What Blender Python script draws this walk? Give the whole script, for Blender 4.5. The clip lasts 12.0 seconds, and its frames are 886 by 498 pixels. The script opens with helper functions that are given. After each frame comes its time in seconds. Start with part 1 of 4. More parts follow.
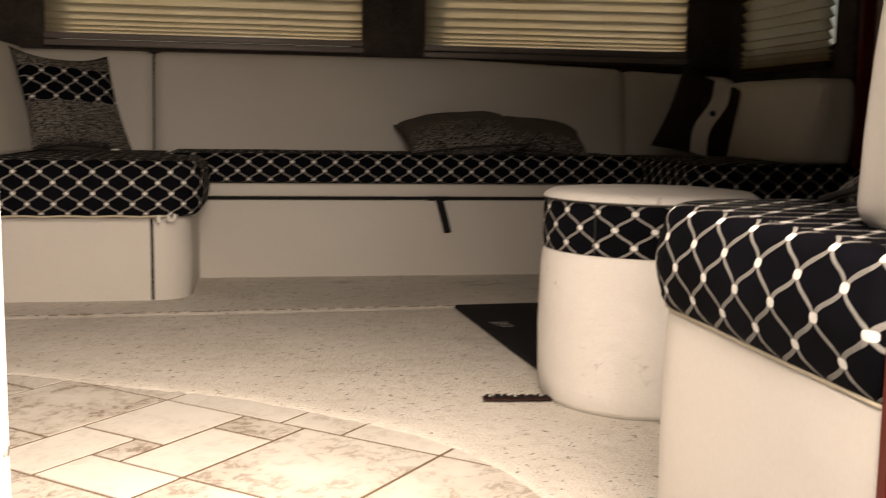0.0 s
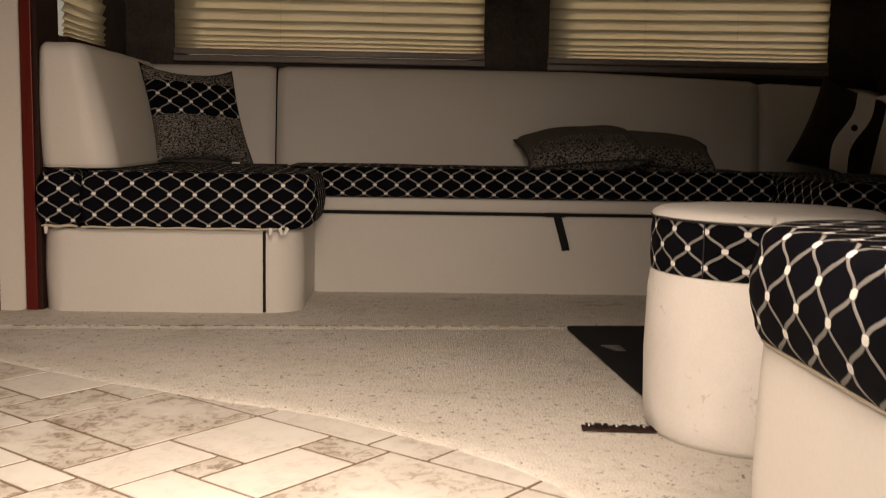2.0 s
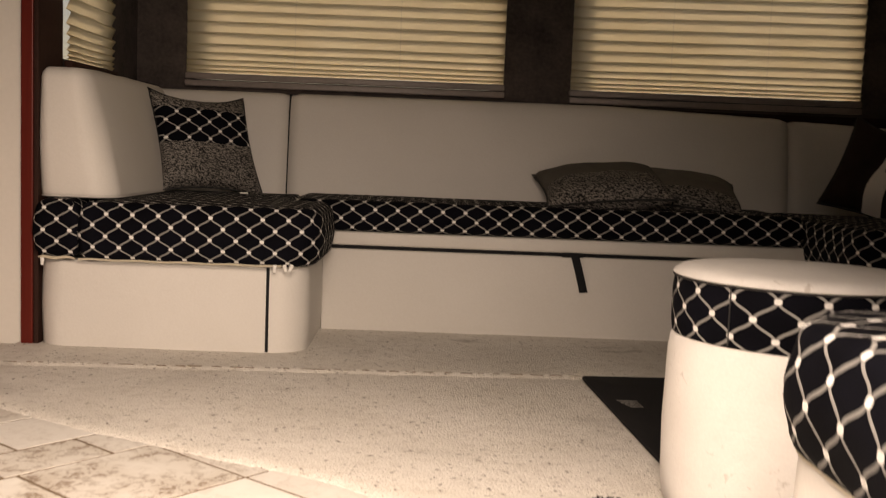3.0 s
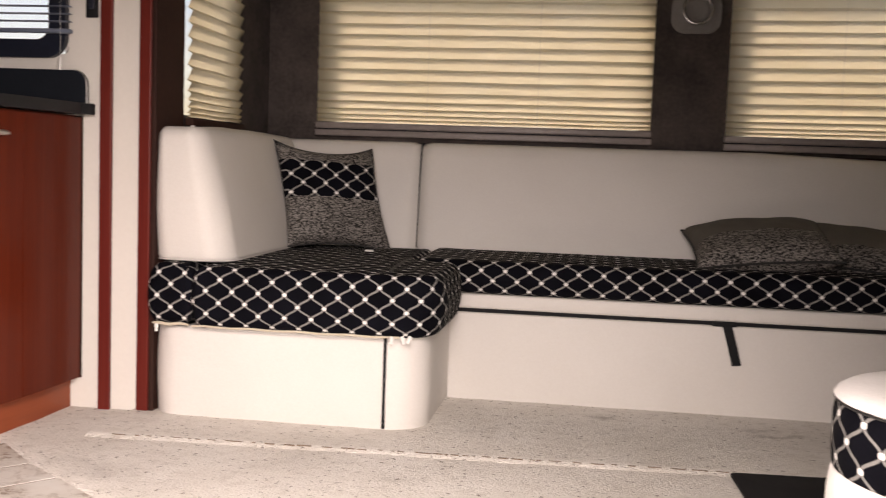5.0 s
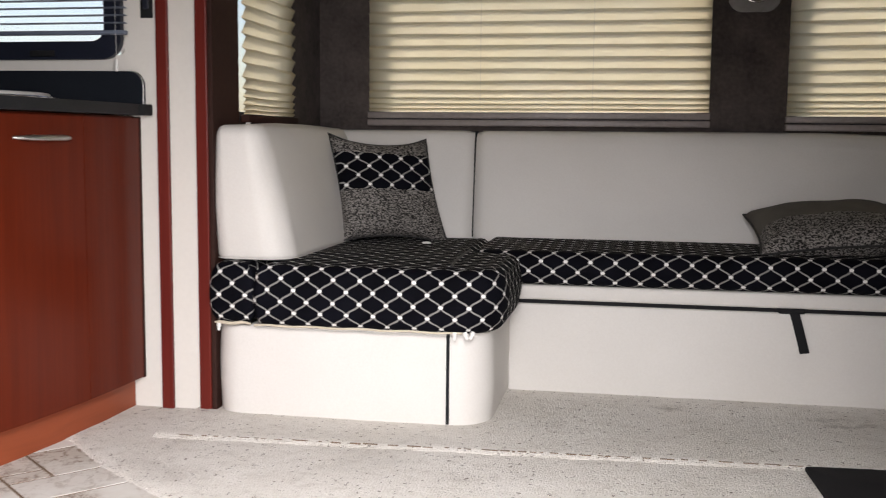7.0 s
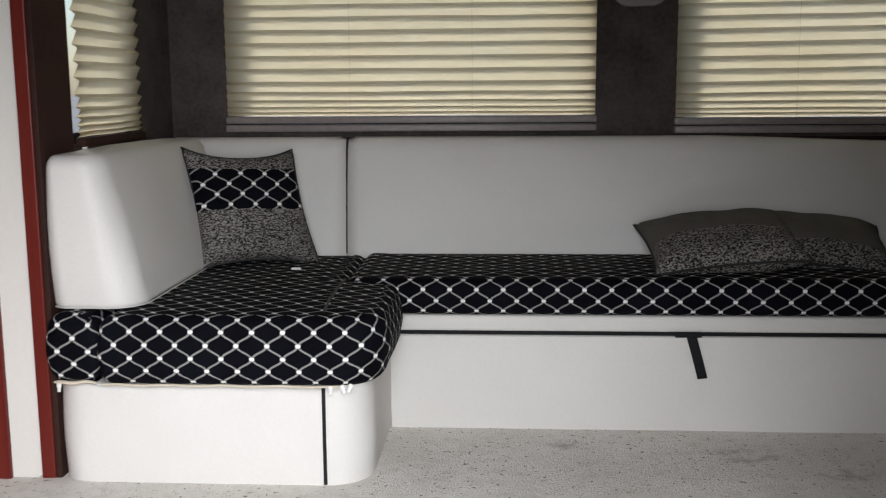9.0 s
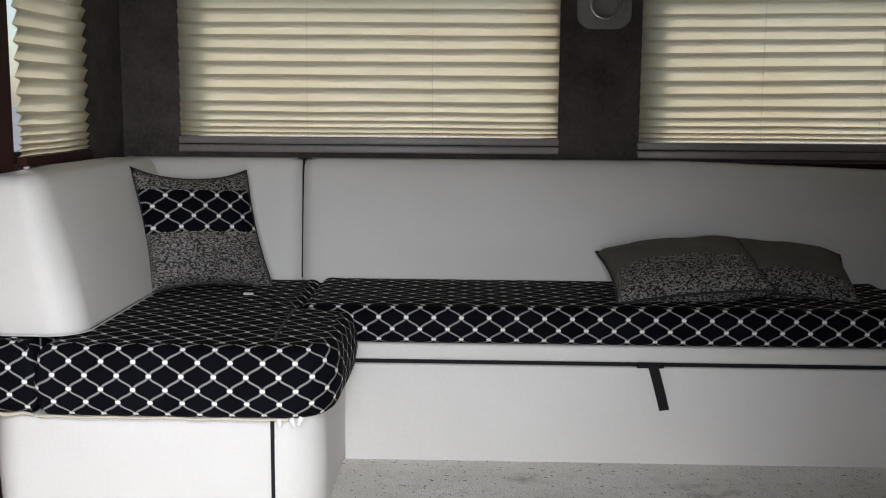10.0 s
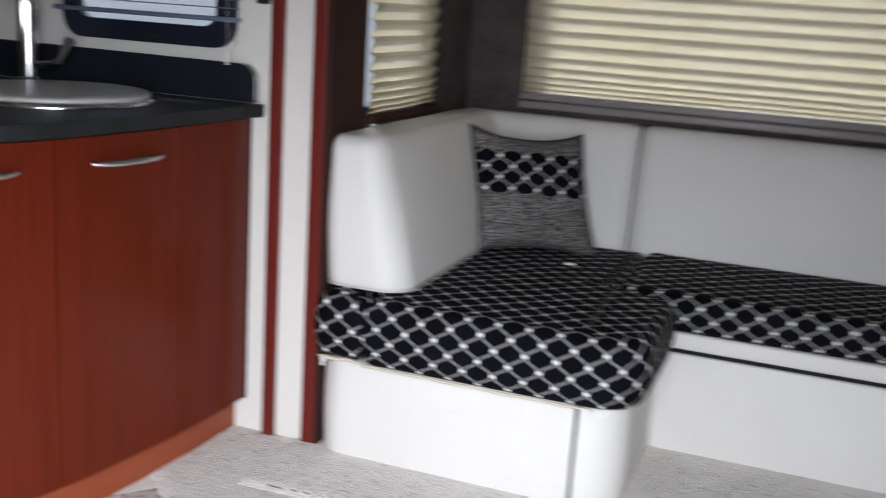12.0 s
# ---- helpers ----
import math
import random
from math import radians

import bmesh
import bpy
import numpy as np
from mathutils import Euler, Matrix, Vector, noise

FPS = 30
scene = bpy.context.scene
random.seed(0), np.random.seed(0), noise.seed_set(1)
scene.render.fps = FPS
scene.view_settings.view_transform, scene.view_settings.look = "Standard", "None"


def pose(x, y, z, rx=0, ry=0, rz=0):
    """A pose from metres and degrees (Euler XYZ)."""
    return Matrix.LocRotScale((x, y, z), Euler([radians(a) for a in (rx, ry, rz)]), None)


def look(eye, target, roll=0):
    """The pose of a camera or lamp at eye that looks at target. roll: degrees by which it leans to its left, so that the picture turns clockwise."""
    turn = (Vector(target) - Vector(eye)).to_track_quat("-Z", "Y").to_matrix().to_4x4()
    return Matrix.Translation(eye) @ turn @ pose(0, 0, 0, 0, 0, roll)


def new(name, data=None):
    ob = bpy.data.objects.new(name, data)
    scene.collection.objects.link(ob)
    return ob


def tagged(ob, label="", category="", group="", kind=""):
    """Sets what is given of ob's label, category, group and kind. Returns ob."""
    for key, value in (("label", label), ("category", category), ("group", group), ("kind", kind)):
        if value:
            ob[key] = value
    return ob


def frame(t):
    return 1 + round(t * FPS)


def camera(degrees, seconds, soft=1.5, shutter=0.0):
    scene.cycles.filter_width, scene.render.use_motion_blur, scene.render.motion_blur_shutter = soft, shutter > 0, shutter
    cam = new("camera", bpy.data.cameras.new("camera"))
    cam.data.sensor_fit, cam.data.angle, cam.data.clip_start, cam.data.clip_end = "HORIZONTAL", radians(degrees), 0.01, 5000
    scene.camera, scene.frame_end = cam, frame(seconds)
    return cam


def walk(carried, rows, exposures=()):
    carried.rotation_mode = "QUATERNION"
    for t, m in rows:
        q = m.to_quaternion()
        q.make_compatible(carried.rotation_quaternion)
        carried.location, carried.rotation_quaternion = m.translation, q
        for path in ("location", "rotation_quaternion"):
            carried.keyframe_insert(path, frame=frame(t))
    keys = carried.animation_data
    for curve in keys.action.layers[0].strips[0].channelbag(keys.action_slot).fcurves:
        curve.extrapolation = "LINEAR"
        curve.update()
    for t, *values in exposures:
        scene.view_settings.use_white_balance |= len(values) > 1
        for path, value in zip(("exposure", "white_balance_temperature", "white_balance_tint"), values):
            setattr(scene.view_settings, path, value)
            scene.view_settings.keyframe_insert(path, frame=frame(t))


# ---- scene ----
PATH = [
    (0, (0.104, -0.886, 0.588), (0.448, 1.069, 0.339), 0.9),
    (0.5, (0.164, -0.856, 0.575), (0.36, 1.117, 0.309), -0.0),
    (1, (0.196, -0.834, 0.583), (0.284, 1.146, 0.315), -0.2),
    (1.5, (0.202, -0.83, 0.584), (0.264, 1.153, 0.332), 0.1),
    (2, (0.202, -0.804, 0.583), (0.275, 1.182, 0.36), 1.0),
    (2.5, (0.21, -0.733, 0.592), (0.276, 1.257, 0.399), 1.8),
    (4.5, (0.316, -0.445, 0.778), (0.121, 1.537, 0.595), 2.2),
    (5, (0.317, -0.386, 0.756), (0.032, 1.588, 0.596), 2.0),
    (5.5, (0.327, -0.379, 0.774), (-0.022, 1.583, 0.608), 1.6),
    (6, (0.295, -0.377, 0.776), (-0.074, 1.582, 0.605), 1.3),
    (6.5, (0.269, -0.392, 0.776), (-0.118, 1.562, 0.595), 0.7),
    (8.5, (0.251, -0.141, 0.973), (0.059, 1.828, 0.676), -0.5),
    (8.9, (0.229, -0.075, 0.972), (0.088, 1.9, 0.686), -0.5),
    (9, (0.216, -0.046, 1.005), (0.092, 1.926, 0.695), -0.4),
    (9.1, (0.239, -0.044, 0.989), (0.111, 1.931, 0.697), -0.6),
    (9.5, (0.236, -0.003, 1.022), (0.145, 1.971, 0.719), -0.3),
    (10, (0.236, 0.041, 1.02), (0.178, 2.021, 0.742), 0.4),
    (10.4, (0.27, 0.004, 0.981), (0.13, 1.981, 0.708), 0.5),
    (10.5, (0.26, 0.025, 1.021), (0.070, 1.986, 0.676), 0.5),
    (10.6, (0.284, 0.028, 1.033), (0.018, 1.971, 0.639), 0.5),
    (11, (0.229, 0.058, 1.088), (-0.151, 1.964, 0.615), 0.9),
    (11.5, (0.215, 0.117, 1.118), (-0.179, 2.023, 0.655), 2.5),
    (11.9, (0.195, 0.09, 1.164), (-0.385, 1.95, 0.713), 4.5),
    (12, (0.214, 0.135, 1.181), (-0.446, 1.964, 0.716), 3.8),
]
cam = camera(46.7, 12.0, soft=1.1, shutter=0.8)
walk(cam, [(t, look(eye, target, roll)) for t, eye, target, roll in PATH],
     exposures=[(0,-1.33,9200,20),(1.5,-1.50,9500,22),(2.5,-1.25,9700,23),(4.5,0.0,8100,25),(6.5,0.05,6800,17),(8.5,-0.08,6250,11),(9.5,-0.12,6150,10),(12,0.0,5900,11)])


# ---- light ----
world = bpy.data.worlds.new("sky")
scene.world = world
world.use_nodes = True
wn = world.node_tree
sky = wn.nodes.new("ShaderNodeTexSky")
sky.sky_type = 'NISHITA'
sky.sun_disc = False
sky.dust_density = 1.5
SUN_EL, SUN_AZ = 60.0, -32.0
sky.sun_elevation = radians(SUN_EL)
sky.sun_rotation = radians(SUN_AZ)
wn.links.new(sky.outputs[0], wn.nodes["Background"].inputs[0])
wn.nodes["Background"].inputs[1].default_value = 0.15

sun_data = bpy.data.lights.new("sun", "SUN")
sun_data.energy, sun_data.angle, sun_data.color = 1.75, radians(12), (1.0, 0.94, 0.85)
sun = new("sun", sun_data)
_a, _e = radians(SUN_AZ), radians(SUN_EL)
sun.matrix_world = look((math.sin(_a) * math.cos(_e) * 20, math.cos(_a) * math.cos(_e) * 20, math.sin(_e) * 20), (0, 0, 0))


def opening_light(name, place, target, w, h, watts, colour=(1.0, 1.0, 1.0)):
    """Daylight that comes in through a real opening."""
    d = bpy.data.lights.new(name, "AREA")
    d.shape, d.size, d.size_y, d.energy, d.color = 'RECTANGLE', w, h, watts, colour
    o = new(name, d)
    o.matrix_world = look(place, target)
    return o


door_light = opening_light("door_daylight", (0.268, -0.146, 0.90), (-0.35, 1.00, -0.56), 0.67, 1.5, 72.0)
door_light.data.spread = radians(122)


# ---- materials ----
def nt(name):
    m = bpy.data.materials.new(name)
    m.use_nodes = True
    t = m.node_tree
    return m, t, t.nodes["Principled BSDF"]


def mth(t, op, a, b=None, c=None):
    n = t.nodes.new("ShaderNodeMath")
    n.operation = op
    for i, v in enumerate((a, b, c)):
        if v is None:
            continue
        if isinstance(v, (int, float)):
            n.inputs[i].default_value = v
        else:
            t.links.new(v, n.inputs[i])
    return n.outputs[0]


def mixc(t, fac, a, b):
    n = t.nodes.new("ShaderNodeMix")
    n.data_type = 'RGBA'
    for i, v in ((0, fac), (6, a), (7, b)):
        if isinstance(v, (int, float)):
            n.inputs[i].default_value = v
        elif isinstance(v, tuple):
            n.inputs[i].default_value = (*v, 1)
        else:
            t.links.new(v, n.inputs[i])
    return n.outputs[2]


def noise_tex(t, scale, detail=3.0, rough=0.5, coord="Object", distort=0.0):
    tc = t.nodes.new("ShaderNodeTexCoord")
    n = t.nodes.new("ShaderNodeTexNoise")
    n.inputs["Scale"].default_value = scale
    n.inputs["Detail"].default_value = detail
    n.inputs["Roughness"].default_value = rough
    n.inputs["Distortion"].default_value = distort
    t.links.new(tc.outputs[coord], n.inputs["Vector"])
    return n.outputs[0]


def ramp(t, v, lo, hi):
    n = t.nodes.new("ShaderNodeMapRange")
    n.inputs[1].default_value, n.inputs[2].default_value = lo, hi
    t.links.new(v, n.inputs[0])
    return n.outputs[0]


def bump(t, p, height, strength, dist):
    n = t.nodes.new("ShaderNodeBump")
    n.inputs["Strength"].default_value = strength
    n.inputs["Distance"].default_value = dist
    t.links.new(height, n.inputs["Height"])
    t.links.new(n.outputs[0], p.inputs["Normal"])


def two_scale(name, a, b, big, small, rough, bump_d=0.0005, metal=0.0, amount=0.6, strength=0.5):
    """A surface that varies softly between two colours at two scales, with fine relief."""
    m, t, p = nt(name)
    n1, n2 = noise_tex(t, big, 3), noise_tex(t, small, 4)
    f = mth(t, 'ADD', mth(t, 'MULTIPLY', ramp(t, n1, 0.3, 0.7), amount), mth(t, 'MULTIPLY', ramp(t, n2, 0.3, 0.7), 1 - amount))
    t.links.new(mixc(t, f, a, b), p.inputs["Base Color"])
    r = mth(t, 'ADD', rough - 0.06, mth(t, 'MULTIPLY', n1, 0.12))
    t.links.new(r, p.inputs["Roughness"])
    p.inputs["Metallic"].default_value = metal
    if rough > 0.7:
        p.inputs["Specular IOR Level"].default_value = 0.2
    if bump_d:
        bump(t, p, n2, strength, bump_d)
    return m


VINYL = two_scale("cream_vinyl", (0.665, 0.638, 0.60), (0.73, 0.708, 0.675), 2.5, 160, 0.62, 0.0006)
SUEDE = two_scale("white_suede", (0.76, 0.735, 0.71), (0.86, 0.84, 0.815), 9, 220, 0.85, 0.0012)
_t = SUEDE.node_tree
_p = _t.nodes["Principled BSDF"]
_from = _p.inputs["Base Color"].links[0].from_socket
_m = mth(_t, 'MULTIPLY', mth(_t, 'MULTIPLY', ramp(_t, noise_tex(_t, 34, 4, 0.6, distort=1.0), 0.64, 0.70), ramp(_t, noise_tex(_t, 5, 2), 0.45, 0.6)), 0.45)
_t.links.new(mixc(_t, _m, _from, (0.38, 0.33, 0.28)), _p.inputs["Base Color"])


def billow(mat, scale, dist, strength):
    """Adds slow dents and folds under the fine grain of a soft cover."""
    t = mat.node_tree
    fine = [n for n in t.nodes if n.type == 'BUMP'][0]
    n = t.nodes.new("ShaderNodeBump")
    n.inputs["Strength"].default_value = strength
    n.inputs["Distance"].default_value = dist
    t.links.new(noise_tex(t, scale, 3, 0.55, distort=0.6), n.inputs["Height"])
    t.links.new(n.outputs[0], fine.inputs["Normal"])


billow(VINYL, 5.5, 0.010, 0.30)
billow(SUEDE, 9, 0.012, 0.45)
WALLPAINT = two_scale("cream_wall", (0.69, 0.66, 0.61), (0.74, 0.71, 0.66), 1.2, 90, 0.6, 0.0004)
CEILING = two_scale("tan_ceiling", (0.20, 0.18, 0.155), (0.25, 0.23, 0.20), 1.0, 60, 0.7, 0.0004)
TAN_WALL = two_scale("tan_wall", (0.16, 0.135, 0.11), (0.21, 0.18, 0.15), 1.2, 90, 0.6, 0.0004)
WHITE_METAL = two_scale("white_door_metal", (0.72, 0.73, 0.74), (0.79, 0.80, 0.81), 3, 50, 0.35, 0.0002)
BROWN_SUEDE = two_scale("brown_suede_panel", (0.034, 0.028, 0.026), (0.105, 0.086, 0.080), 11, 70, 0.8, 0.0008)
DARK_TRIM = two_scale("dark_brown_trim", (0.022, 0.008, 0.006), (0.042, 0.017, 0.012), 4, 60, 0.72, 0.0002)
BLACK_GAP = two_scale("black_fabric", (0.008, 0.008, 0.009), (0.018, 0.018, 0.020), 5, 300, 0.8, 0.0004)
COUNTER = two_scale("dark_countertop", (0.007, 0.008, 0.009), (0.024, 0.024, 0.026), 6, 240, 0.52, 0.0001)
COUNTER.node_tree.nodes["Principled BSDF"].inputs["Specular IOR Level"].default_value = 0.3
SPLASH = two_scale("dark_backsplash", (0.004, 0.006, 0.010), (0.010, 0.013, 0.019), 5, 240, 0.72, 0.0001)
CHROME = two_scale("chrome", (0.72, 0.72, 0.72), (0.82, 0.82, 0.82), 4, 60, 0.18, 0.0, metal=1.0)
SATIN = two_scale("satin_metal", (0.55, 0.54, 0.52), (0.66, 0.65, 0.63), 4, 80, 0.35, 0.0, metal=1.0)
GREY_PLASTIC = two_scale("grey_plastic", (0.22, 0.21, 0.20), (0.28, 0.27, 0.26), 4, 80, 0.4, 0.0)
WHITE_PLASTIC = two_scale("white_plastic", (0.72, 0.71, 0.68), (0.80, 0.79, 0.76), 6, 90, 0.4, 0.0)
NAVY_FRAME = two_scale("dark_navy_frame", (0.004, 0.006, 0.015), (0.009, 0.013, 0.028), 5, 80, 0.5, 0.0)
BLACK_MAT = two_scale("black_mat", (0.006, 0.006, 0.007), (0.016, 0.015, 0.016), 7, 260, 0.9, 0.0015)
RAIL = two_scale("shade_rail", (0.20, 0.17, 0.16), (0.30, 0.26, 0.25), 3, 60, 0.45, 0.0)
TAN_WELT = two_scale("cream_welt", (0.55, 0.48, 0.37), (0.63, 0.56, 0.45), 8, 200, 0.7, 0.0004)
SLAT_BLUE = two_scale("blue_grey_slat", (0.10, 0.12, 0.17), (0.16, 0.19, 0.25), 6, 90, 0.45, 0.0)
SINK_GREY = two_scale("pale_sink_cover", (0.42, 0.41, 0.39), (0.52, 0.51, 0.49), 5, 90, 0.35, 0.0002)
CONCRETE = two_scale("concrete_ground", (0.40, 0.385, 0.36), (0.52, 0.505, 0.48), 0.8, 30, 0.9, 0.004)
TREAD = two_scale("step_rubber", (0.03, 0.03, 0.03), (0.06, 0.06, 0.06), 6, 120, 0.8, 0.001)
TAUPE = two_scale("taupe_pillow_cloth", (0.085, 0.078, 0.068), (0.125, 0.115, 0.100), 14, 260, 0.75, 0.0008)
BROWN_PLUSH = two_scale("dark_brown_plush", (0.020, 0.012, 0.010), (0.042, 0.026, 0.020), 14, 260, 0.9, 0.001)
PIPING = two_scale("black_piping", (0.010, 0.010, 0.010), (0.022, 0.021, 0.020), 30, 200, 0.6, 0.0003)
GROUT = two_scale("brown_grout", (0.15, 0.105, 0.07), (0.23, 0.17, 0.12), 8, 120, 0.9, 0.001)


def wood(name, a, b, rough=0.32, vertical=True):
    m, t, p = nt(name)
    tc = t.nodes.new("ShaderNodeTexCoord")
    mp = t.nodes.new("ShaderNodeMapping")
    mp.inputs["Scale"].default_value = (26, 26, 1.1) if vertical else (26, 1.1, 26)
    t.links.new(tc.outputs["Object"], mp.inputs[0])
    n = t.nodes.new("ShaderNodeTexNoise")
    n.inputs["Scale"].default_value, n.inputs["Detail"].default_value, n.inputs["Distortion"].default_value = 1.6, 6, 0.8
    t.links.new(mp.outputs[0], n.inputs["Vector"])
    big = noise_tex(t, 1.7, 2)
    f = mth(t, 'ADD', mth(t, 'MULTIPLY', ramp(t, n.outputs[0], 0.3, 0.72), 0.7), mth(t, 'MULTIPLY', big, 0.3))
    t.links.new(mixc(t, mth(t, 'ADD', 0.18, mth(t, 'MULTIPLY', f, 0.62)), a, b), p.inputs["Base Color"])
    p.inputs["Roughness"].default_value = rough
    p.inputs["Specular IOR Level"].default_value = 0.12
    bump(t, p, n.outputs[0], 0.25, 0.0003)
    return m


CHERRY = wood("cherry_wood", (0.072, 0.0085, 0.003), (0.128, 0.0185, 0.006))
CHERRY_DARK = wood("dark_cherry_trim", (0.095, 0.012, 0.010), (0.16, 0.026, 0.018))
CHERRY_KICK = wood("cherry_kick", (0.21, 0.05, 0.022), (0.30, 0.075, 0.032), vertical=False)

PU, PV = 0.0775, 0.0665


def trellis(name):
    """Black cloth woven with grey ogee lines that meet in white dots."""
    m, t, p = nt(name)
    uv = t.nodes.new("ShaderNodeUVMap")
    uv.uv_map = "UVMap"
    sep = t.nodes.new("ShaderNodeSeparateXYZ")
    t.links.new(uv.outputs[0], sep.inputs[0])
    u, v = mth(t, 'DIVIDE', sep.outputs[0], PU), mth(t, 'DIVIDE', sep.outputs[1], PV)
    wave = mth(t, 'MULTIPLY', v, 4 * math.pi)
    g = mth(t, 'SUBTRACT', v, mth(t, 'MULTIPLY', mth(t, 'SINE', wave), 0.046))
    slope = mth(t, 'SUBTRACT', 1.0, mth(t, 'MULTIPLY', mth(t, 'COSINE', wave), 0.046 * 4 * math.pi))
    steep = mth(t, 'SQRT', mth(t, 'ADD', 1.0, mth(t, 'MULTIPLY', slope, slope)))

    def wrap(x):
        return mth(t, 'ABSOLUTE', mth(t, 'SUBTRACT', mth(t, 'FRACT', mth(t, 'ADD', x, 0.5)), 0.5))
    d1, d2 = mth(t, 'DIVIDE', wrap(mth(t, 'SUBTRACT', u, g)), steep), mth(t, 'DIVIDE', wrap(mth(t, 'ADD', u, g)), steep)
    thick = mth(t, 'SUBTRACT', 1.0, ramp(t, d1, 0.031, 0.046))
    thin = mth(t, 'SUBTRACT', 1.0, ramp(t, d2, 0.025, 0.039))
    line = mth(t, 'MAXIMUM', thick, thin)
    # dots at both lattices
    du, dv = wrap(u), wrap(v)
    du2, dv2 = wrap(mth(t, 'ADD', u, 0.5)), wrap(mth(t, 'ADD', v, 0.5))

    def dot(a, b):
        return mth(t, 'ADD', mth(t, 'POWER', mth(t, 'DIVIDE', a, 0.086), 3.0), mth(t, 'POWER', mth(t, 'DIVIDE', b, 0.074), 3.0))
    dd = mth(t, 'MINIMUM', dot(du, dv), dot(du2, dv2))
    dots = mth(t, 'SUBTRACT', 1.0, ramp(t, dd, 0.75, 1.2))
    weave = noise_tex(t, 420, 2)
    black = mixc(t, ramp(t, noise_tex(t, 7, 2), 0.3, 0.7), (0.0022, 0.0022, 0.0036), (0.0050, 0.0052, 0.0085))
    grey = mixc(t, weave, (0.17, 0.165, 0.158), (0.31, 0.302, 0.29))
    pale = mixc(t, weave, (0.20, 0.194, 0.185), (0.36, 0.35, 0.338))
    c = mixc(t, dots, mixc(t, thin, mixc(t, thick, black, grey), pale), (0.80, 0.79, 0.77))
    t.links.new(c, p.inputs["Base Color"])
    p.inputs["Roughness"].default_value = 0.8
    p.inputs["Specular IOR Level"].default_value = 0.05
    hgt = mth(t, 'ADD', mth(t, 'MULTIPLY', mth(t, 'MAXIMUM', line, dots), 1.0), mth(t, 'MULTIPLY', weave, 0.6))
    bump(t, p, hgt, 0.5, 0.0008)
    return m


TRELLIS = trellis("black_trellis_fabric")


def leopard(name, ground=(0.215, 0.200, 0.186), spot=(0.012, 0.011, 0.010)):
    m, t, p = nt(name)
    tc = t.nodes.new("ShaderNodeTexCoord")
    n = t.nodes.new("ShaderNodeTexNoise")
    n.inputs["Scale"].default_value, n.inputs["Detail"].default_value, n.inputs["Distortion"].default_value = 185, 1.5, 0.9
    stretch = t.nodes.new("ShaderNodeMapping")
    stretch.inputs["Scale"].default_value = (0.8, 1.0, 1.5)
    t.links.new(tc.outputs["Object"], stretch.inputs["Vector"])
    t.links.new(stretch.outputs[0], n.inputs["Vector"])
    f = ramp(t, n.outputs[0], 0.47, 0.55)
    gr = mixc(t, ramp(t, noise_tex(t, 9, 2), 0.3, 0.7), ground, tuple(c * 1.35 for c in ground))
    t.links.new(mixc(t, f, spot, gr), p.inputs["Base Color"])
    p.inputs["Roughness"].default_value = 0.7
    p.inputs["Specular IOR Level"].default_value = 0.2
    bump(t, p, n.outputs[0], 0.4, 0.001)
    return m


LEOPARD = leopard("leopard_cloth")


def carpet_mat():
    m, t, p = nt("beige_carpet")
    tc = t.nodes.new("ShaderNodeTexCoord")
    vo = t.nodes.new("ShaderNodeTexVoronoi")
    vo.inputs["Scale"].default_value = 150
    t.links.new(tc.outputs["Object"], vo.inputs["Vector"])
    sp = noise_tex(t, 74, 3.0, 0.62)
    soil = noise_tex(t, 26, 5, 0.7)
    big = noise_tex(t, 3.2, 4, 0.6)
    st = noise_tex(t, 1.9, 5, 0.65, distort=0.4)
    base = mixc(t, ramp(t, big, 0.3, 0.7), (0.72, 0.685, 0.63), (0.82, 0.79, 0.745))
    speck = mth(t, 'MULTIPLY', ramp(t, sp, 0.635, 0.668), 0.80)
    base = mixc(t, mth(t, 'MULTIPLY', ramp(t, soil, 0.50, 0.66), 0.28), base, (0.42, 0.37, 0.31))
    base = mixc(t, mth(t, 'MULTIPLY', ramp(t, noise_tex(t, 230, 3, 0.6), 0.42, 0.62), 0.15), base, (0.36, 0.32, 0.27))
    c = mixc(t, speck, base, (0.10, 0.070, 0.050))
    c = mixc(t, mth(t, 'MULTIPLY', ramp(t, st, 0.56, 0.72), 0.38), c, (0.30, 0.27, 0.24))
    # old spills in front of the long seat
    sep = t.nodes.new("ShaderNodeSeparateXYZ")
    t.links.new(tc.outputs["Object"], sep.inputs[0])
    for sx, sy, sr in ((0.86, 2.66, 0.13), (0.40, 2.74, 0.09), (1.10, 2.55, 0.10)):
        ex = mth(t, 'POWER', mth(t, 'DIVIDE', mth(t, 'SUBTRACT', sep.outputs[0], sx), sr), 2.0)
        ey = mth(t, 'POWER', mth(t, 'DIVIDE', mth(t, 'SUBTRACT', sep.outputs[1], sy), sr * 0.6), 2.0)
        near = mth(t, 'SUBTRACT', 1.0, ramp(t, mth(t, 'ADD', ex, ey), 0.1, 1.0))
        spot = mth(t, 'MULTIPLY', mth(t, 'MULTIPLY', near, ramp(t, noise_tex(t, 17, 5, 0.65), 0.46, 0.62)), 0.5)
        c = mixc(t, spot, c, (0.22, 0.19, 0.16))
    t.links.new(c, p.inputs["Base Color"])
    p.inputs["Roughness"].default_value = 0.95
    p.inputs["Specular IOR Level"].default_value = 0.06
    h = mth(t, 'ADD', mth(t, 'MULTIPLY', vo.outputs["Distance"], -0.8), noise_tex(t, 260, 3))
    bump(t, p, h, 0.75, 0.0045)
    return m


CARPET = carpet_mat()


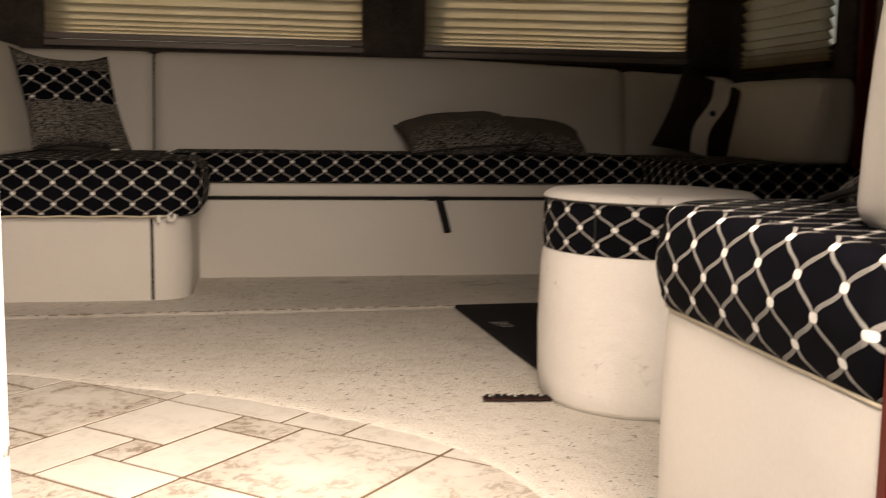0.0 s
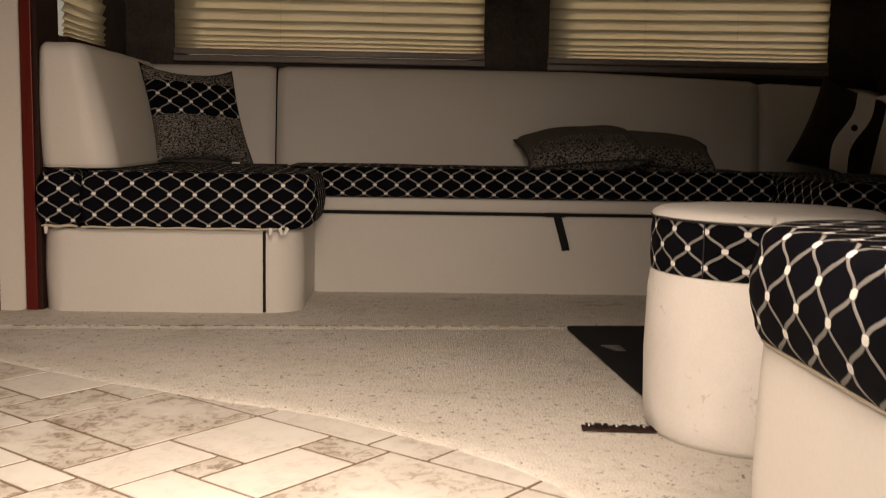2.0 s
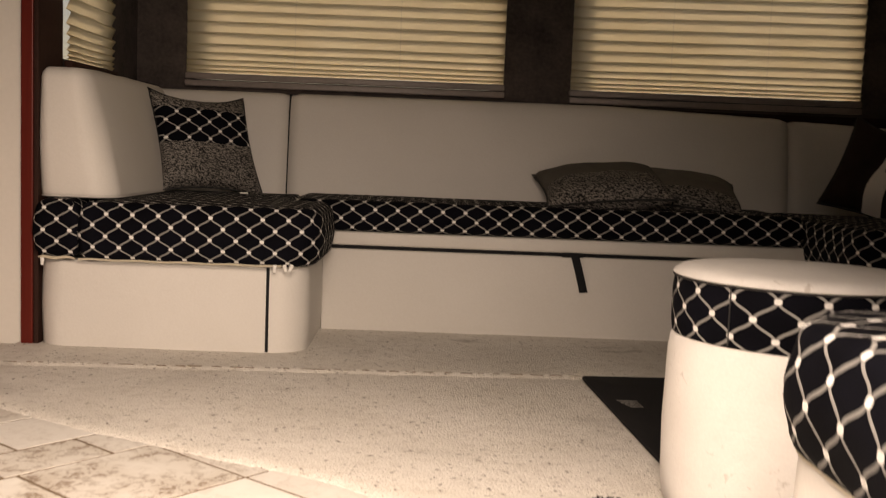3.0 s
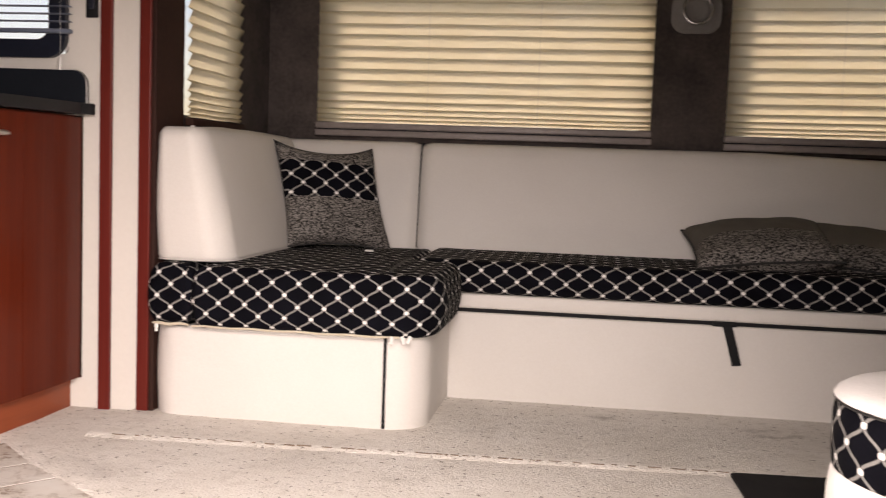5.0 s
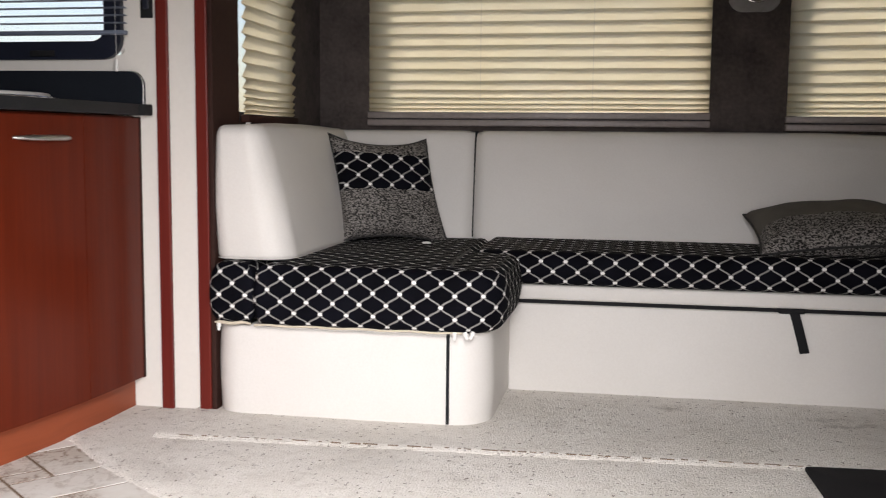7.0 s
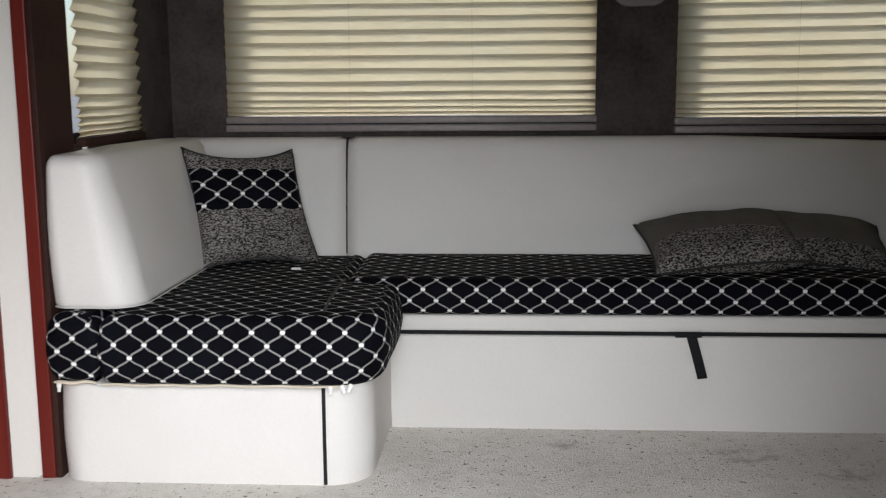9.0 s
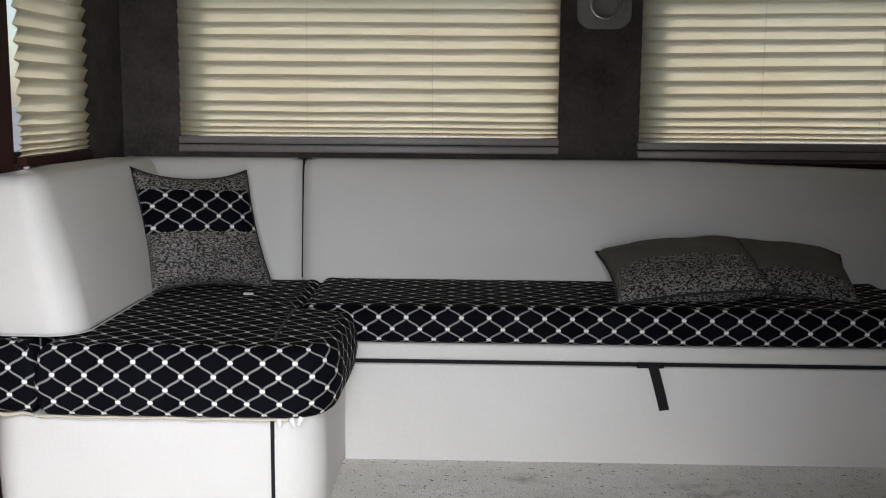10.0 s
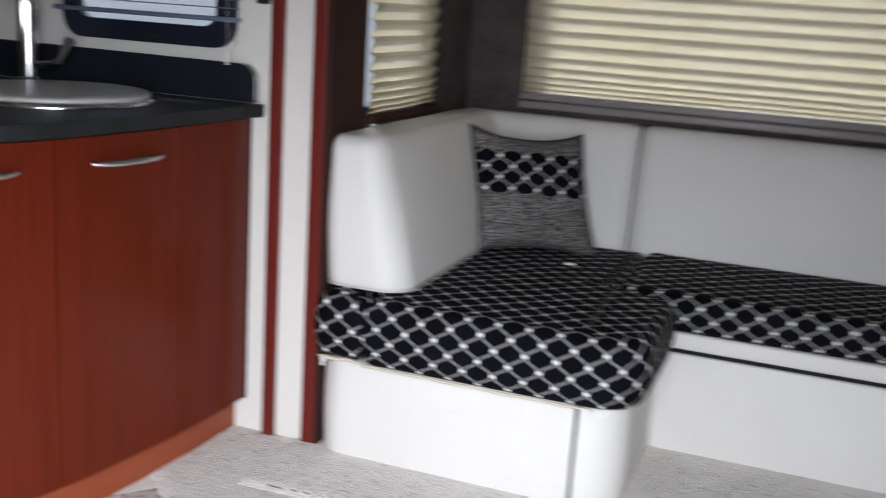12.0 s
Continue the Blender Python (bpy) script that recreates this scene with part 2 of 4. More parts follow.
def tile_mat():
    m, t, p = nt("stone_look_tile")
    oi = t.nodes.new("ShaderNodeObjectInfo")
    tc = t.nodes.new("ShaderNodeTexCoord")
    off = t.nodes.new("ShaderNodeVectorMath")
    off.operation = 'ADD'
    cmb = t.nodes.new("ShaderNodeCombineXYZ")
    for i in range(2):
        t.links.new(mth(t, 'MULTIPLY', oi.outputs["Random"], 37.0 + 11 * i), cmb.inputs[i])
    t.links.new(tc.outputs["Object"], off.inputs[0])
    t.links.new(cmb.outputs[0], off.inputs[1])

    def n_at(scale, detail, rough=0.6, dist=0.0):
        n = t.nodes.new("ShaderNodeTexNoise")
        n.inputs["Scale"].default_value, n.inputs["Detail"].default_value = scale, detail
        n.inputs["Roughness"].default_value, n.inputs["Distortion"].default_value = rough, dist
        t.links.new(off.outputs[0], n.inputs["Vector"])
        return n.outputs[0]
    big, mid = n_at(5.5, 3), n_at(34, 6, 0.72, 0.8)
    pale = ramp(t, oi.outputs["Random"], 0.55, 0.75)
    base = mixc(t, ramp(t, big, 0.32, 0.68), (0.69, 0.67, 0.63), (0.52, 0.475, 0.42))
    fine = n_at(150, 4, 0.7)
    vein = mth(t, 'MULTIPLY', mth(t, 'MULTIPLY', ramp(t, mid, 0.49, 0.57), ramp(t, big, 0.38, 0.56)), ramp(t, fine, 0.30, 0.52))
    vein = mth(t, 'MULTIPLY', vein, mth(t, 'SUBTRACT', 1.0, mth(t, 'MULTIPLY', pale, 0.8)))
    c = mixc(t, mth(t, 'MULTIPLY', pale, 0.6), base, (0.76, 0.745, 0.715))
    c = mixc(t, mth(t, 'MULTIPLY', vein, 0.85), c, (0.20, 0.135, 0.095))
    t.links.new(c, p.inputs["Base Color"])
    t.links.new(mth(t, 'ADD', 0.40, mth(t, 'MULTIPLY', mid, 0.25)), p.inputs["Roughness"])
    p.inputs["Specular IOR Level"].default_value = 0.3
    bump(t, p, mid, 0.35, 0.0012)
    return m


TILE = tile_mat()


def shade_mat():
    """Pleated cloth that lets daylight through."""
    m, t, p = nt("pleated_shade_cloth")
    out = t.nodes["Material Output"]
    col = mixc(t, ramp(t, noise_tex(t, 3, 3), 0.3, 0.7), (0.76, 0.66, 0.44), (0.85, 0.77, 0.57))
    fine = noise_tex(t, 300, 2)
    tr, df, mx = t.nodes.new("ShaderNodeBsdfTranslucent"), t.nodes.new("ShaderNodeBsdfDiffuse"), t.nodes.new("ShaderNodeMixShader")
    t.links.new(mixc(t, mth(t, 'MULTIPLY', fine, 0.25), col, (0.60, 0.53, 0.36)), tr.inputs[0])
    df.inputs[0].default_value = (0.80, 0.71, 0.50, 1)
    mx.inputs[0].default_value = 0.80
    t.links.new(df.outputs[0], mx.inputs[1])
    t.links.new(tr.outputs[0], mx.inputs[2])
    t.links.new(mx.outputs[0], out.inputs[0])
    return m


SHADE = shade_mat()


def glass_mat():
    m, t, p = nt("window_glass")
    p.inputs["Base Color"].default_value = (0.95, 0.98, 0.98, 1)
    p.inputs["Transmission Weight"].default_value = 1.0
    p.inputs["Roughness"].default_value = 0.0
    p.inputs["IOR"].default_value = 1.45
    return m


GLASS = glass_mat()


# ---- mesh helpers ----
def mesh_ob(name, bm, material, smooth=True):
    me = bpy.data.meshes.new(name)
    bm.normal_update()
    for e in bm.edges:
        if e.calc_face_angle(0.0) > 1.28:
            e.smooth = False
    bm.to_mesh(me)
    bm.free()
    me.materials.append(material)
    if smooth:
        for f in me.polygons:
            f.use_smooth = True
    return new(name, me)


def part(name, bm, material, parent, label="", smooth=True):
    """Links a bmesh as one mesh under a thing or a part."""
    ob = mesh_ob(name, bm, material, smooth)
    ob.parent = parent
    if label:
        ob["label"] = label
    return ob


def thing(name, label, category, group="", kind="", at=(0, 0, 0), rz=0.0):
    ob = new(name)
    ob.empty_display_size = 0.1
    ob.matrix_world = pose(*at, 0, 0, rz)
    return tagged(ob, label, category, group, kind)


def add_box(bm, x0, x1, y0, y1, z0, z1, bev=0.0, seg=2):
    r = bmesh.ops.create_cube(bm, size=1.0)
    bmesh.ops.transform(bm, matrix=Matrix.Translation(((x0 + x1) / 2, (y0 + y1) / 2, (z0 + z1) / 2)) @ Matrix.Diagonal((x1 - x0, y1 - y0, z1 - z0, 1)), verts=r["verts"])
    if bev:
        es = list({e for v in r["verts"] for e in v.link_edges})
        bmesh.ops.bevel(bm, geom=es, offset=bev, segments=seg, profile=0.5, affect='EDGES')
    return bm


def box(x0, x1, y0, y1, z0, z1, bev=0.0, seg=2):
    return add_box(bmesh.new(), x0, x1, y0, y1, z0, z1, bev, seg)


def outline_rect(x0, x1, y0, y1, radii, n=10, step=0.04):
    """A rounded rectangle, anticlockwise from the corner (x0, y0); radii for the corners (x0,y0), (x1,y0), (x1,y1), (x0,y1)."""
    pts = []
    cs = ((x0, y0, 180), (x1, y0, 270), (x1, y1, 0), (x0, y1, 90))
    for (cx, cy, a0), r in zip(cs, radii):
        sx, sy = (1 if cx == x0 else -1), (1 if cy == y0 else -1)
        ox, oy = cx + sx * r, cy + sy * r
        k = n if r > 0.03 else 4
        for i in range(k + 1):
            a = radians(a0 + 90 * i / k)
            pts.append(Vector((ox + r * math.cos(a), oy + r * math.sin(a))))
    dense = []
    for i, p in enumerate(pts):
        q = pts[(i + 1) % len(pts)]
        d = (q - p).length
        if d < 1e-5:
            continue
        k = max(1, int(d / step))
        dense += [p.lerp(q, j / k) for j in range(k)]
    return dense


def outline_circle(cx, cy, r, n=56):
    return [Vector((cx + r * math.cos(2 * math.pi * i / n), cy + r * math.sin(2 * math.pi * i / n))) for i in range(n)]


def normals_of(pts):
    out = []
    for i, p in enumerate(pts):
        d = pts[(i + 1) % len(pts)] - pts[i - 1]
        out.append(Vector((d.y, -d.x)).normalized())
    return out


def loft(pts, profile, crown=0.0, wobble=0.0, seed=0.0, u0=0.0, v0=0.0, cap_rings=5):
    """A soft upright solid: the outline drawn through (inset, z) pairs from the bottom up, closed by a domed top and a flat bottom.
    UVs are metres: round the outline and up the side, and x, y on top."""
    bm = bmesh.new()
    uvl = bm.loops.layers.uv.new("UVMap")
    nrm = normals_of(pts)
    n = len(pts)
    per = [0.0]
    for i in range(n):
        per.append(per[-1] + (pts[(i + 1) % n] - pts[i]).length)
    fit = max(1, round(per[-1] / PU)) * PU / per[-1]
    per = [p * fit for p in per]
    rings, vs = [], []
    acc, last = v0, None
    for inset, z in profile:
        if last:
            acc += math.hypot(inset - last[0], z - last[1])
        last = (inset, z)
        vs.append(acc)
        ring = []
        for p, q in zip(pts, nrm):
            w = wobble * noise.noise(Vector((p.x * 5, p.y * 5, z * 6 + seed)))
            ring.append(bm.verts.new((p.x - q.x * (inset + w), p.y - q.y * (inset + w), z)))
        rings.append(ring)
    for k in range(len(rings) - 1):
        for i in range(n):
            j = (i + 1) % n
            f = bm.faces.new((rings[k][i], rings[k][j], rings[k + 1][j], rings[k + 1][i]))
            for lp, (a, b) in zip(f.loops, ((per[i], vs[k]), (per[i + 1], vs[k]), (per[i + 1], vs[k + 1]), (per[i], vs[k + 1]))):
                lp[uvl].uv = (a + u0, b)
    c = sum((v.co for v in rings[-1]), Vector()) / n
    ztop = profile[-1][1]
    prev = rings[-1]
    for r in range(1, cap_rings + 1):
        s = 1 - r / cap_rings
        if r < cap_rings:
            ring = []
            for v in rings[-1]:
                p = c.lerp(v.co, s)
                w = wobble * noise.noise(Vector((p.x * 6, p.y * 6, seed + 9)))
                ring.append(bm.verts.new((p.x, p.y, ztop + crown * (1 - s * s) + w)))
        else:
            ring = [bm.verts.new((c.x, c.y, ztop + crown))] * n
        for i in range(n):
            j = (i + 1) % n
            corner = (prev[i], prev[j], ring[j], ring[i]) if r < cap_rings else (prev[i], prev[j], ring[0])
            f = bm.faces.new(corner)
            for lp in f.loops:
                lp[uvl].uv = (lp.vert.co.x + u0, lp.vert.co.y + v0)
        prev = ring
    bm.faces.new(list(reversed(rings[0])))
    return bm


def soft_profile(z0, z1, r, bulge=0.0, n=6, r0=None):
    """Side of a cushion: rounded at foot and top by r, swelling outwards by bulge between."""
    r0 = r if r0 is None else r0
    pr = []
    for i in range(n + 1):
        a = math.pi / 2 * i / n
        pr.append((r0 - r0 * math.sin(a), z0 + r0 - r0 * math.cos(a)))
    for i in range(1, 5):
        f = i / 5
        pr.append((-bulge * math.sin(math.pi * f), z0 + r0 + (z1 - r - z0 - r0) * f))
    for i in range(n + 1):
        a = math.pi / 2 * i / n
        pr.append((r - r * math.cos(a), z1 - r + r * math.sin(a)))
    return pr


def tube(path, r, n=8, closed=False):
    bm = bmesh.new()
    rings = []
    m = len(path)
    for i, p in enumerate(path):
        a = path[(i + 1) % m] if (closed or i < m - 1) else p
        b = path[i - 1] if (closed or i > 0) else p
        d = (Vector(a) - Vector(b)).normalized()
        s = d.orthogonal().normalized() if abs(d.z) > 0.95 else d.cross(Vector((0, 0, 1))).normalized()
        tt = d.cross(s)
        rr = r[i] if isinstance(r, (list, tuple)) else r
        rings.append([bm.verts.new(Vector(p) + (s * math.cos(2 * math.pi * k / n) + tt * math.sin(2 * math.pi * k / n)) * rr) for k in range(n)])
    for i in range(m if closed else m - 1):
        q = rings[(i + 1) % m]
        for k in range(n):
            bm.faces.new((rings[i][k], rings[i][(k + 1) % n], q[(k + 1) % n], q[k]))
    if not closed:
        bm.faces.new(list(reversed(rings[0])))
        bm.faces.new(rings[-1])
    bmesh.ops.recalc_face_normals(bm, faces=bm.faces)
    return bm


def extrude_poly(pts3, d, bev=0.0):
    """A plate from a planar outline, given thickness along the vector d."""
    bm = bmesh.new()
    vs = [bm.verts.new(p) for p in pts3]
    f = bm.faces.new(vs)
    r = bmesh.ops.extrude_face_region(bm, geom=[f])
    nv = [g for g in r["geom"] if isinstance(g, bmesh.types.BMVert)]
    bmesh.ops.translate(bm, verts=nv, vec=d)
    bmesh.ops.recalc_face_normals(bm, faces=bm.faces)
    if bev:
        bmesh.ops.bevel(bm, geom=[e for e in bm.edges if e.calc_face_angle(0) > 0.8], offset=bev, segments=2, profile=0.5, affect='EDGES')
    return bm


def structure(name, bm, material, label, smooth=False):
    return tagged(mesh_ob(name, bm, material, smooth), label, name.split("_")[0], "", "structure")


def boxes(*specs):
    bm = bmesh.new()
    for s in specs:
        add_box(bm, *s)
    return bm


# ---- plan ----
XL, XR = -0.95, 2.16           # side walls of the slide-out
YB = 3.50                      # window wall
YM = 2.45                      # main wall beside the slide-out
SILL, HEAD = 0.86, 1.52        # window openings
DOOR = (-0.083, 0.606)          # entry opening
YD = -0.158                    # inner face of the door wall
ROOM = (-3.2, 3.6)             # length of the coach
ZC, ZS = 2.05, 1.72            # main ceiling, slide-out ceiling
GROUND = -0.86

# ---- ground, floor, walls, ceilings ----
structure("ground", boxes((-400, 400, -400, 400, GROUND - 0.3, GROUND)), CONCRETE, "pale grey concrete ground outside the coach")

structure("floor", boxes((ROOM[0], ROOM[1], YD + 0.42, YM, -0.06, -0.0011), (ROOM[0], DOOR[0] - 0.002, YD, YD + 0.42, -0.06, -0.0011),
                         (DOOR[1] + 0.002, ROOM[1], YD, YD + 0.42, -0.06, -0.0011), (XL, XR, YM, YB, -0.06, -0.0011)),
          GROUT, "coach floor slab under tile and carpet, with brown grout")
structure("wall_stairwell", boxes((DOOR[0] - 0.03, DOOR[0] - 0.002, YD, YD + 0.42, GROUND + 0.1, -0.061), (DOOR[1] + 0.002, DOOR[1] + 0.03, YD, YD + 0.42, GROUND + 0.1, -0.061),
                                  (DOOR[0] - 0.03, DOOR[1] + 0.03, YD + 0.42, YD + 0.45, GROUND + 0.1, -0.061)), WALLPAINT, "plain wall round the sunken entry steps")
for i, (y0, y1, z) in enumerate(((YD + 0.21, YD + 0.418, -0.22), (YD + 0.01, YD + 0.205, -0.43), (YD - 0.46, YD - 0.10, -0.64))):
    st = thing("entry_step", "dark rubber-topped entry step of the coach", "step", "entry steps")
    part("tread", box(DOOR[0] + 0.01, DOOR[1] - 0.01, y0, y1, z - 0.03, z, 0.008), TREAD, st)
    part("riser", box(DOOR[0] + 0.02, DOOR[1] - 0.02, y1 - 0.03, y1 - 0.006, (GROUND if i == 2 else z - 0.2), z - 0.031), SATIN, st)

W = 0.05
structure("wall_door_side", boxes((ROOM[0], DOOR[0], YD - 0.08, YD, GROUND + 0.25, ZC), (DOOR[1], ROOM[1], YD - 0.08, YD, GROUND + 0.25, ZC), (DOOR[0], DOOR[1], YD - 0.08, YD, 1.72, ZC)),
          TAN_WALL, "tan coach wall with the entry opening")
structure("wall_main", boxes((ROOM[0], -1.735, YM, YM + W, -0.06, ZC), (-1.735, -1.225, YM, YM + W, -0.06, 1.045), (-1.735, -1.225, YM, YM + W, 1.50, ZC), (-1.225, XL - 0.03, YM, YM + W, -0.06, ZC),
                             (XR + 0.03, ROOM[1], YM, YM + W, -0.06, ZC), (XL - 0.03, XR + 0.03, YM, YM + W, ZS, ZC)),
          WALLPAINT, "cream painted wall beside the slide-out")
structure("wall_end_left", boxes((ROOM[0] - W, ROOM[0], YD - 0.08, YM + W, -0.06, ZC)), TAN_WALL, "plain tan end wall")
structure("wall_end_right", boxes((ROOM[1], ROOM[1] + W, YD - 0.08, YM + W, -0.06, ZC)), TAN_WALL, "plain tan end wall")
structure("ceiling", boxes((ROOM[0] - W, ROOM[1] + W, YD - 0.08, YM + W, ZC, ZC + 0.05)), CEILING, "tan coach ceiling")
structure("ceiling_slide", boxes((XL - W, XR + W, YM + W, YB + W, ZS, ZS + 0.05)), CEILING, "tan ceiling of the slide-out")

W1, W2 = (-0.735, 0.503), (0.790, 1.935)          # back windows in x
WL, WR = (2.64, 3.10), (2.62, 3.30)              # side windows in y
structure("wall_back", boxes((XL - W, XR + W, YB, YB + W, -0.06, SILL), (XL - W, XR + W, YB, YB + W, HEAD, ZS), (XL - W, W1[0], YB, YB + W, SILL, HEAD),
                             (W1[1], W2[0], YB, YB + W, SILL, HEAD), (W2[1], XR + W, YB, YB + W, SILL, HEAD)), BROWN_SUEDE, "slide-out window wall covered in dark brown suede")
structure("wall_slide_left", boxes((XL - W, XL, YM + W, YB, -0.06, SILL), (XL - W, XL, YM + W, YB, HEAD, ZS), (XL - W, XL, YM + W, WL[0], SILL, HEAD), (XL - W, XL, WL[1], YB, SILL, HEAD)),
          BROWN_SUEDE, "slide-out side wall covered in dark brown suede")
structure("wall_slide_right", boxes((XR, XR + W, YM + W, YB, -0.06, SILL), (XR, XR + W, YM + W, YB, HEAD, ZS), (XR, XR + W, YM + W, WR[0], SILL, HEAD), (XR, XR + W, WR[1], YB, SILL, HEAD)),
          BROWN_SUEDE, "slide-out side wall covered in dark brown suede")

# cherry trim round the slide-out opening
structure("trim_outer", boxes((-1.110, -1.074, YM - 0.016, YM - 0.001, 0.0, ZC, 0.003)), CHERRY_DARK, "narrow dark cherry trim strip on the wall")
structure("trim_inner", boxes((-0.988, -0.952, YM - 0.020, YM - 0.001, 0.0, ZS, 0.003)), CHERRY_DARK, "dark cherry trim on the slide-out edge")
structure("trim_jamb", boxes((-0.951, XL + 0.014, YM - 0.018, YM + 0.185, 0.0, ZS, 0.003)), DARK_TRIM, "dark brown jamb of the slide-out")
structure("trim_right", boxes((XR - 0.01, XR + 0.04, YM - 0.02, YM - 0.001, 0.0, ZS, 0.003)), CHERRY_DARK, "dark cherry trim on the slide-out edge")
structure("trim_top", boxes((-0.954, XR - 0.011, YM - 0.02, YM - 0.001, ZS - 0.05, ZS, 0.003)), CHERRY_DARK, "dark cherry trim over the slide-out")

# entry door frame
structure("door_frame", boxes((DOOR[0] + 0.0005, DOOR[0] + 0.012, YD - 0.115, YD + 0.005, GROUND + 0.3, 1.72, 0.002), (DOOR[1] - 0.012, DOOR[1] - 0.0005, YD - 0.115, YD - 0.010, GROUND + 0.3, 1.72, 0.002),
                              (DOOR[0] + 0.012, DOOR[1] - 0.012, YD - 0.115, YD + 0.005, 1.70, 1.719, 0.002)), WHITE_METAL, "white metal frame of the entry door")
structure("trim_door", boxes((DOOR[1] - 0.012, DOOR[1] - 0.0005, YD - 0.009, YD + 0.005, 0.0, 1.70, 0.002)), CHERRY_DARK, "thin cherry edge trim of the entry door")
tagged(mesh_ob("screw", tube([(DOOR[0] + 0.011, YD - 0.012, 0.360), (DOOR[0] + 0.015, YD - 0.012, 0.360)], 0.004), SATIN), "small round metal screw in the door frame", "screw")


def window(name, plane, at, a0, a1, label, inward):
    """A framed pane in an opening of a wall at x = at or y = at."""
    ob = thing(name, label, "window", "", "structure")

    def bx(u0, u1, d0, d1, z0, z1, bev=0.0):
        lo, hi = sorted((at + d0 * inward, at + d1 * inward))
        return box(u0, u1, lo, hi, z0, z1, bev) if plane == "y" else box(lo, hi, u0, u1, z0, z1, bev)
    fr = bmesh.new()
    for u0, u1, z0, z1 in ((a0, a0 + 0.03, SILL, HEAD), (a1 - 0.03, a1, SILL, HEAD), (a0 + 0.03, a1 - 0.03, SILL, SILL + 0.03), (a0 + 0.03, a1 - 0.03, HEAD - 0.03, HEAD)):
        lo, hi = sorted((at - 0.045 * inward, at - 0.02 * inward))
        add_box(fr, *((u0, u1, lo, hi, z0, z1) if plane == "y" else (lo, hi, u0, u1, z0, z1)))
    part("window_frame", fr, NAVY_FRAME, ob, "dark window frame", False)
    pane = part("pane", bx(a0 + 0.03, a1 - 0.03, -0.036, -0.031, SILL + 0.03, HEAD - 0.03), GLASS, ob, "clear glass pane", False)
    pane.visible_shadow = False
    return ob


window("window_1", "y", YB, *W1, "back window behind a pleated shade", -1)
window("window_2", "y", YB, *W2, "back window behind a pleated shade", -1)
window("window_3", "x", XL, *WL, "narrow side window behind a pleated shade", 1)
window("window_4", "x", XR, *WR, "narrow side window behind a pleated shade", -1)


def pleat_levels(z0, z1, rng, tight=0.22):
    """Fold heights from the rail up: close together at the foot, wider above."""
    zs, z, k = [z0], z0, 0
    while z < z1:
        g = (z - z0) / 0.115
        step = 0.0065 + 0.0150 * min(1.0, g)
        k += 1
        z += step * rng.uniform(0.93, 1.07) * (1.50 if k % 2 else 0.50)
        zs.append(z)
    return zs


def shade(place, a0, a1, z0, z1, plane, inward, depth, seed, label, tilt=0.0, rails=2, rail_mat=None):
    """A pleated shade: zigzag cloth above a slim two-part bottom rail."""
    rng = random.Random(seed)
    ob = thing("pleated_shade", label, "window shade", "pleated shades")
    bm = bmesh.new()
    zc = z0 + 0.027 * rails
    zs = pleat_levels(zc, z1, rng)
    nu = 24
    rows = []
    folds = []
    for k, z in enumerate(zs):
        d = depth * (0.5 if k % 2 else -0.5) * (0.55 + 0.45 * min(1, (z - zc) / 0.1))
        if k:
            folds.append(((z + zs[k - 1]) / 2, (d + folds[-1][1]) / 2))
        folds.append((z, d))
    for z, d in folds:
        row = []
        for i in range(nu + 1):
            f = i / nu
            sag = tilt * (f - 0.5) * min(1.0, (z - zc) / 0.15) + 0.0018 * noise.noise(Vector((f * 4 + seed, z * 14, 0)))
            dd = d + 0.002 * noise.noise(Vector((f * 6, z * 25, seed)))
            u, w = a0 + (a1 - a0) * f, place + inward * dd
            row.append(bm.verts.new((u, w, z + sag) if plane == "y" else (w, u, z + sag)))
        rows.append(row)
    for r, q in zip(rows, rows[1:]):
        for i in range(nu):
            bm.faces.new((r[i], r[i + 1], q[i + 1], q[i]))
    part("pleated_cloth", bm, SHADE, ob, "cream translucent pleated cloth", False)
    for f in ((0.34, 0.67) if plane == "y" else ()):
        u = a0 + (a1 - a0) * f
        cord = [Vector((u + 0.0006 * math.sin(k * 2.1), place + inward * (depth * 0.5 + 0.001), zc + (z1 - zc) * k / 20)) for k in range(21)]
        part("lift_cord", tube(cord, 0.0007, 5), TAN_WELT, ob, "thin tan lift cord")
    for j in range(rails):
        b0 = z0 + j * 0.028
        lo, hi = sorted((place - inward * 0.012, place + inward * (0.016 - 0.004 * j)))
        rb = box(a0 - 0.004, a1 + 0.004, lo, hi, b0, b0 + 0.024, 0.004) if plane == "y" else box(lo, hi, a0 - 0.004, a1 + 0.004, b0, b0 + 0.024, 0.004)
        part("bottom_rail", rb, rail_mat or RAIL, ob, "dark brown bottom rail" if rail_mat else "grey-brown bottom rail")
    hr = box(a0, a1, *sorted((place - inward * 0.02, place + inward * 0.02)), z1, z1 + 0.03, 0.004) if plane == "y" else box(*sorted((place - inward * 0.02, place + inward * 0.02)), a0, a1, z1, z1 + 0.03, 0.004)
    part("head_rail", hr, RAIL, ob)
    return ob


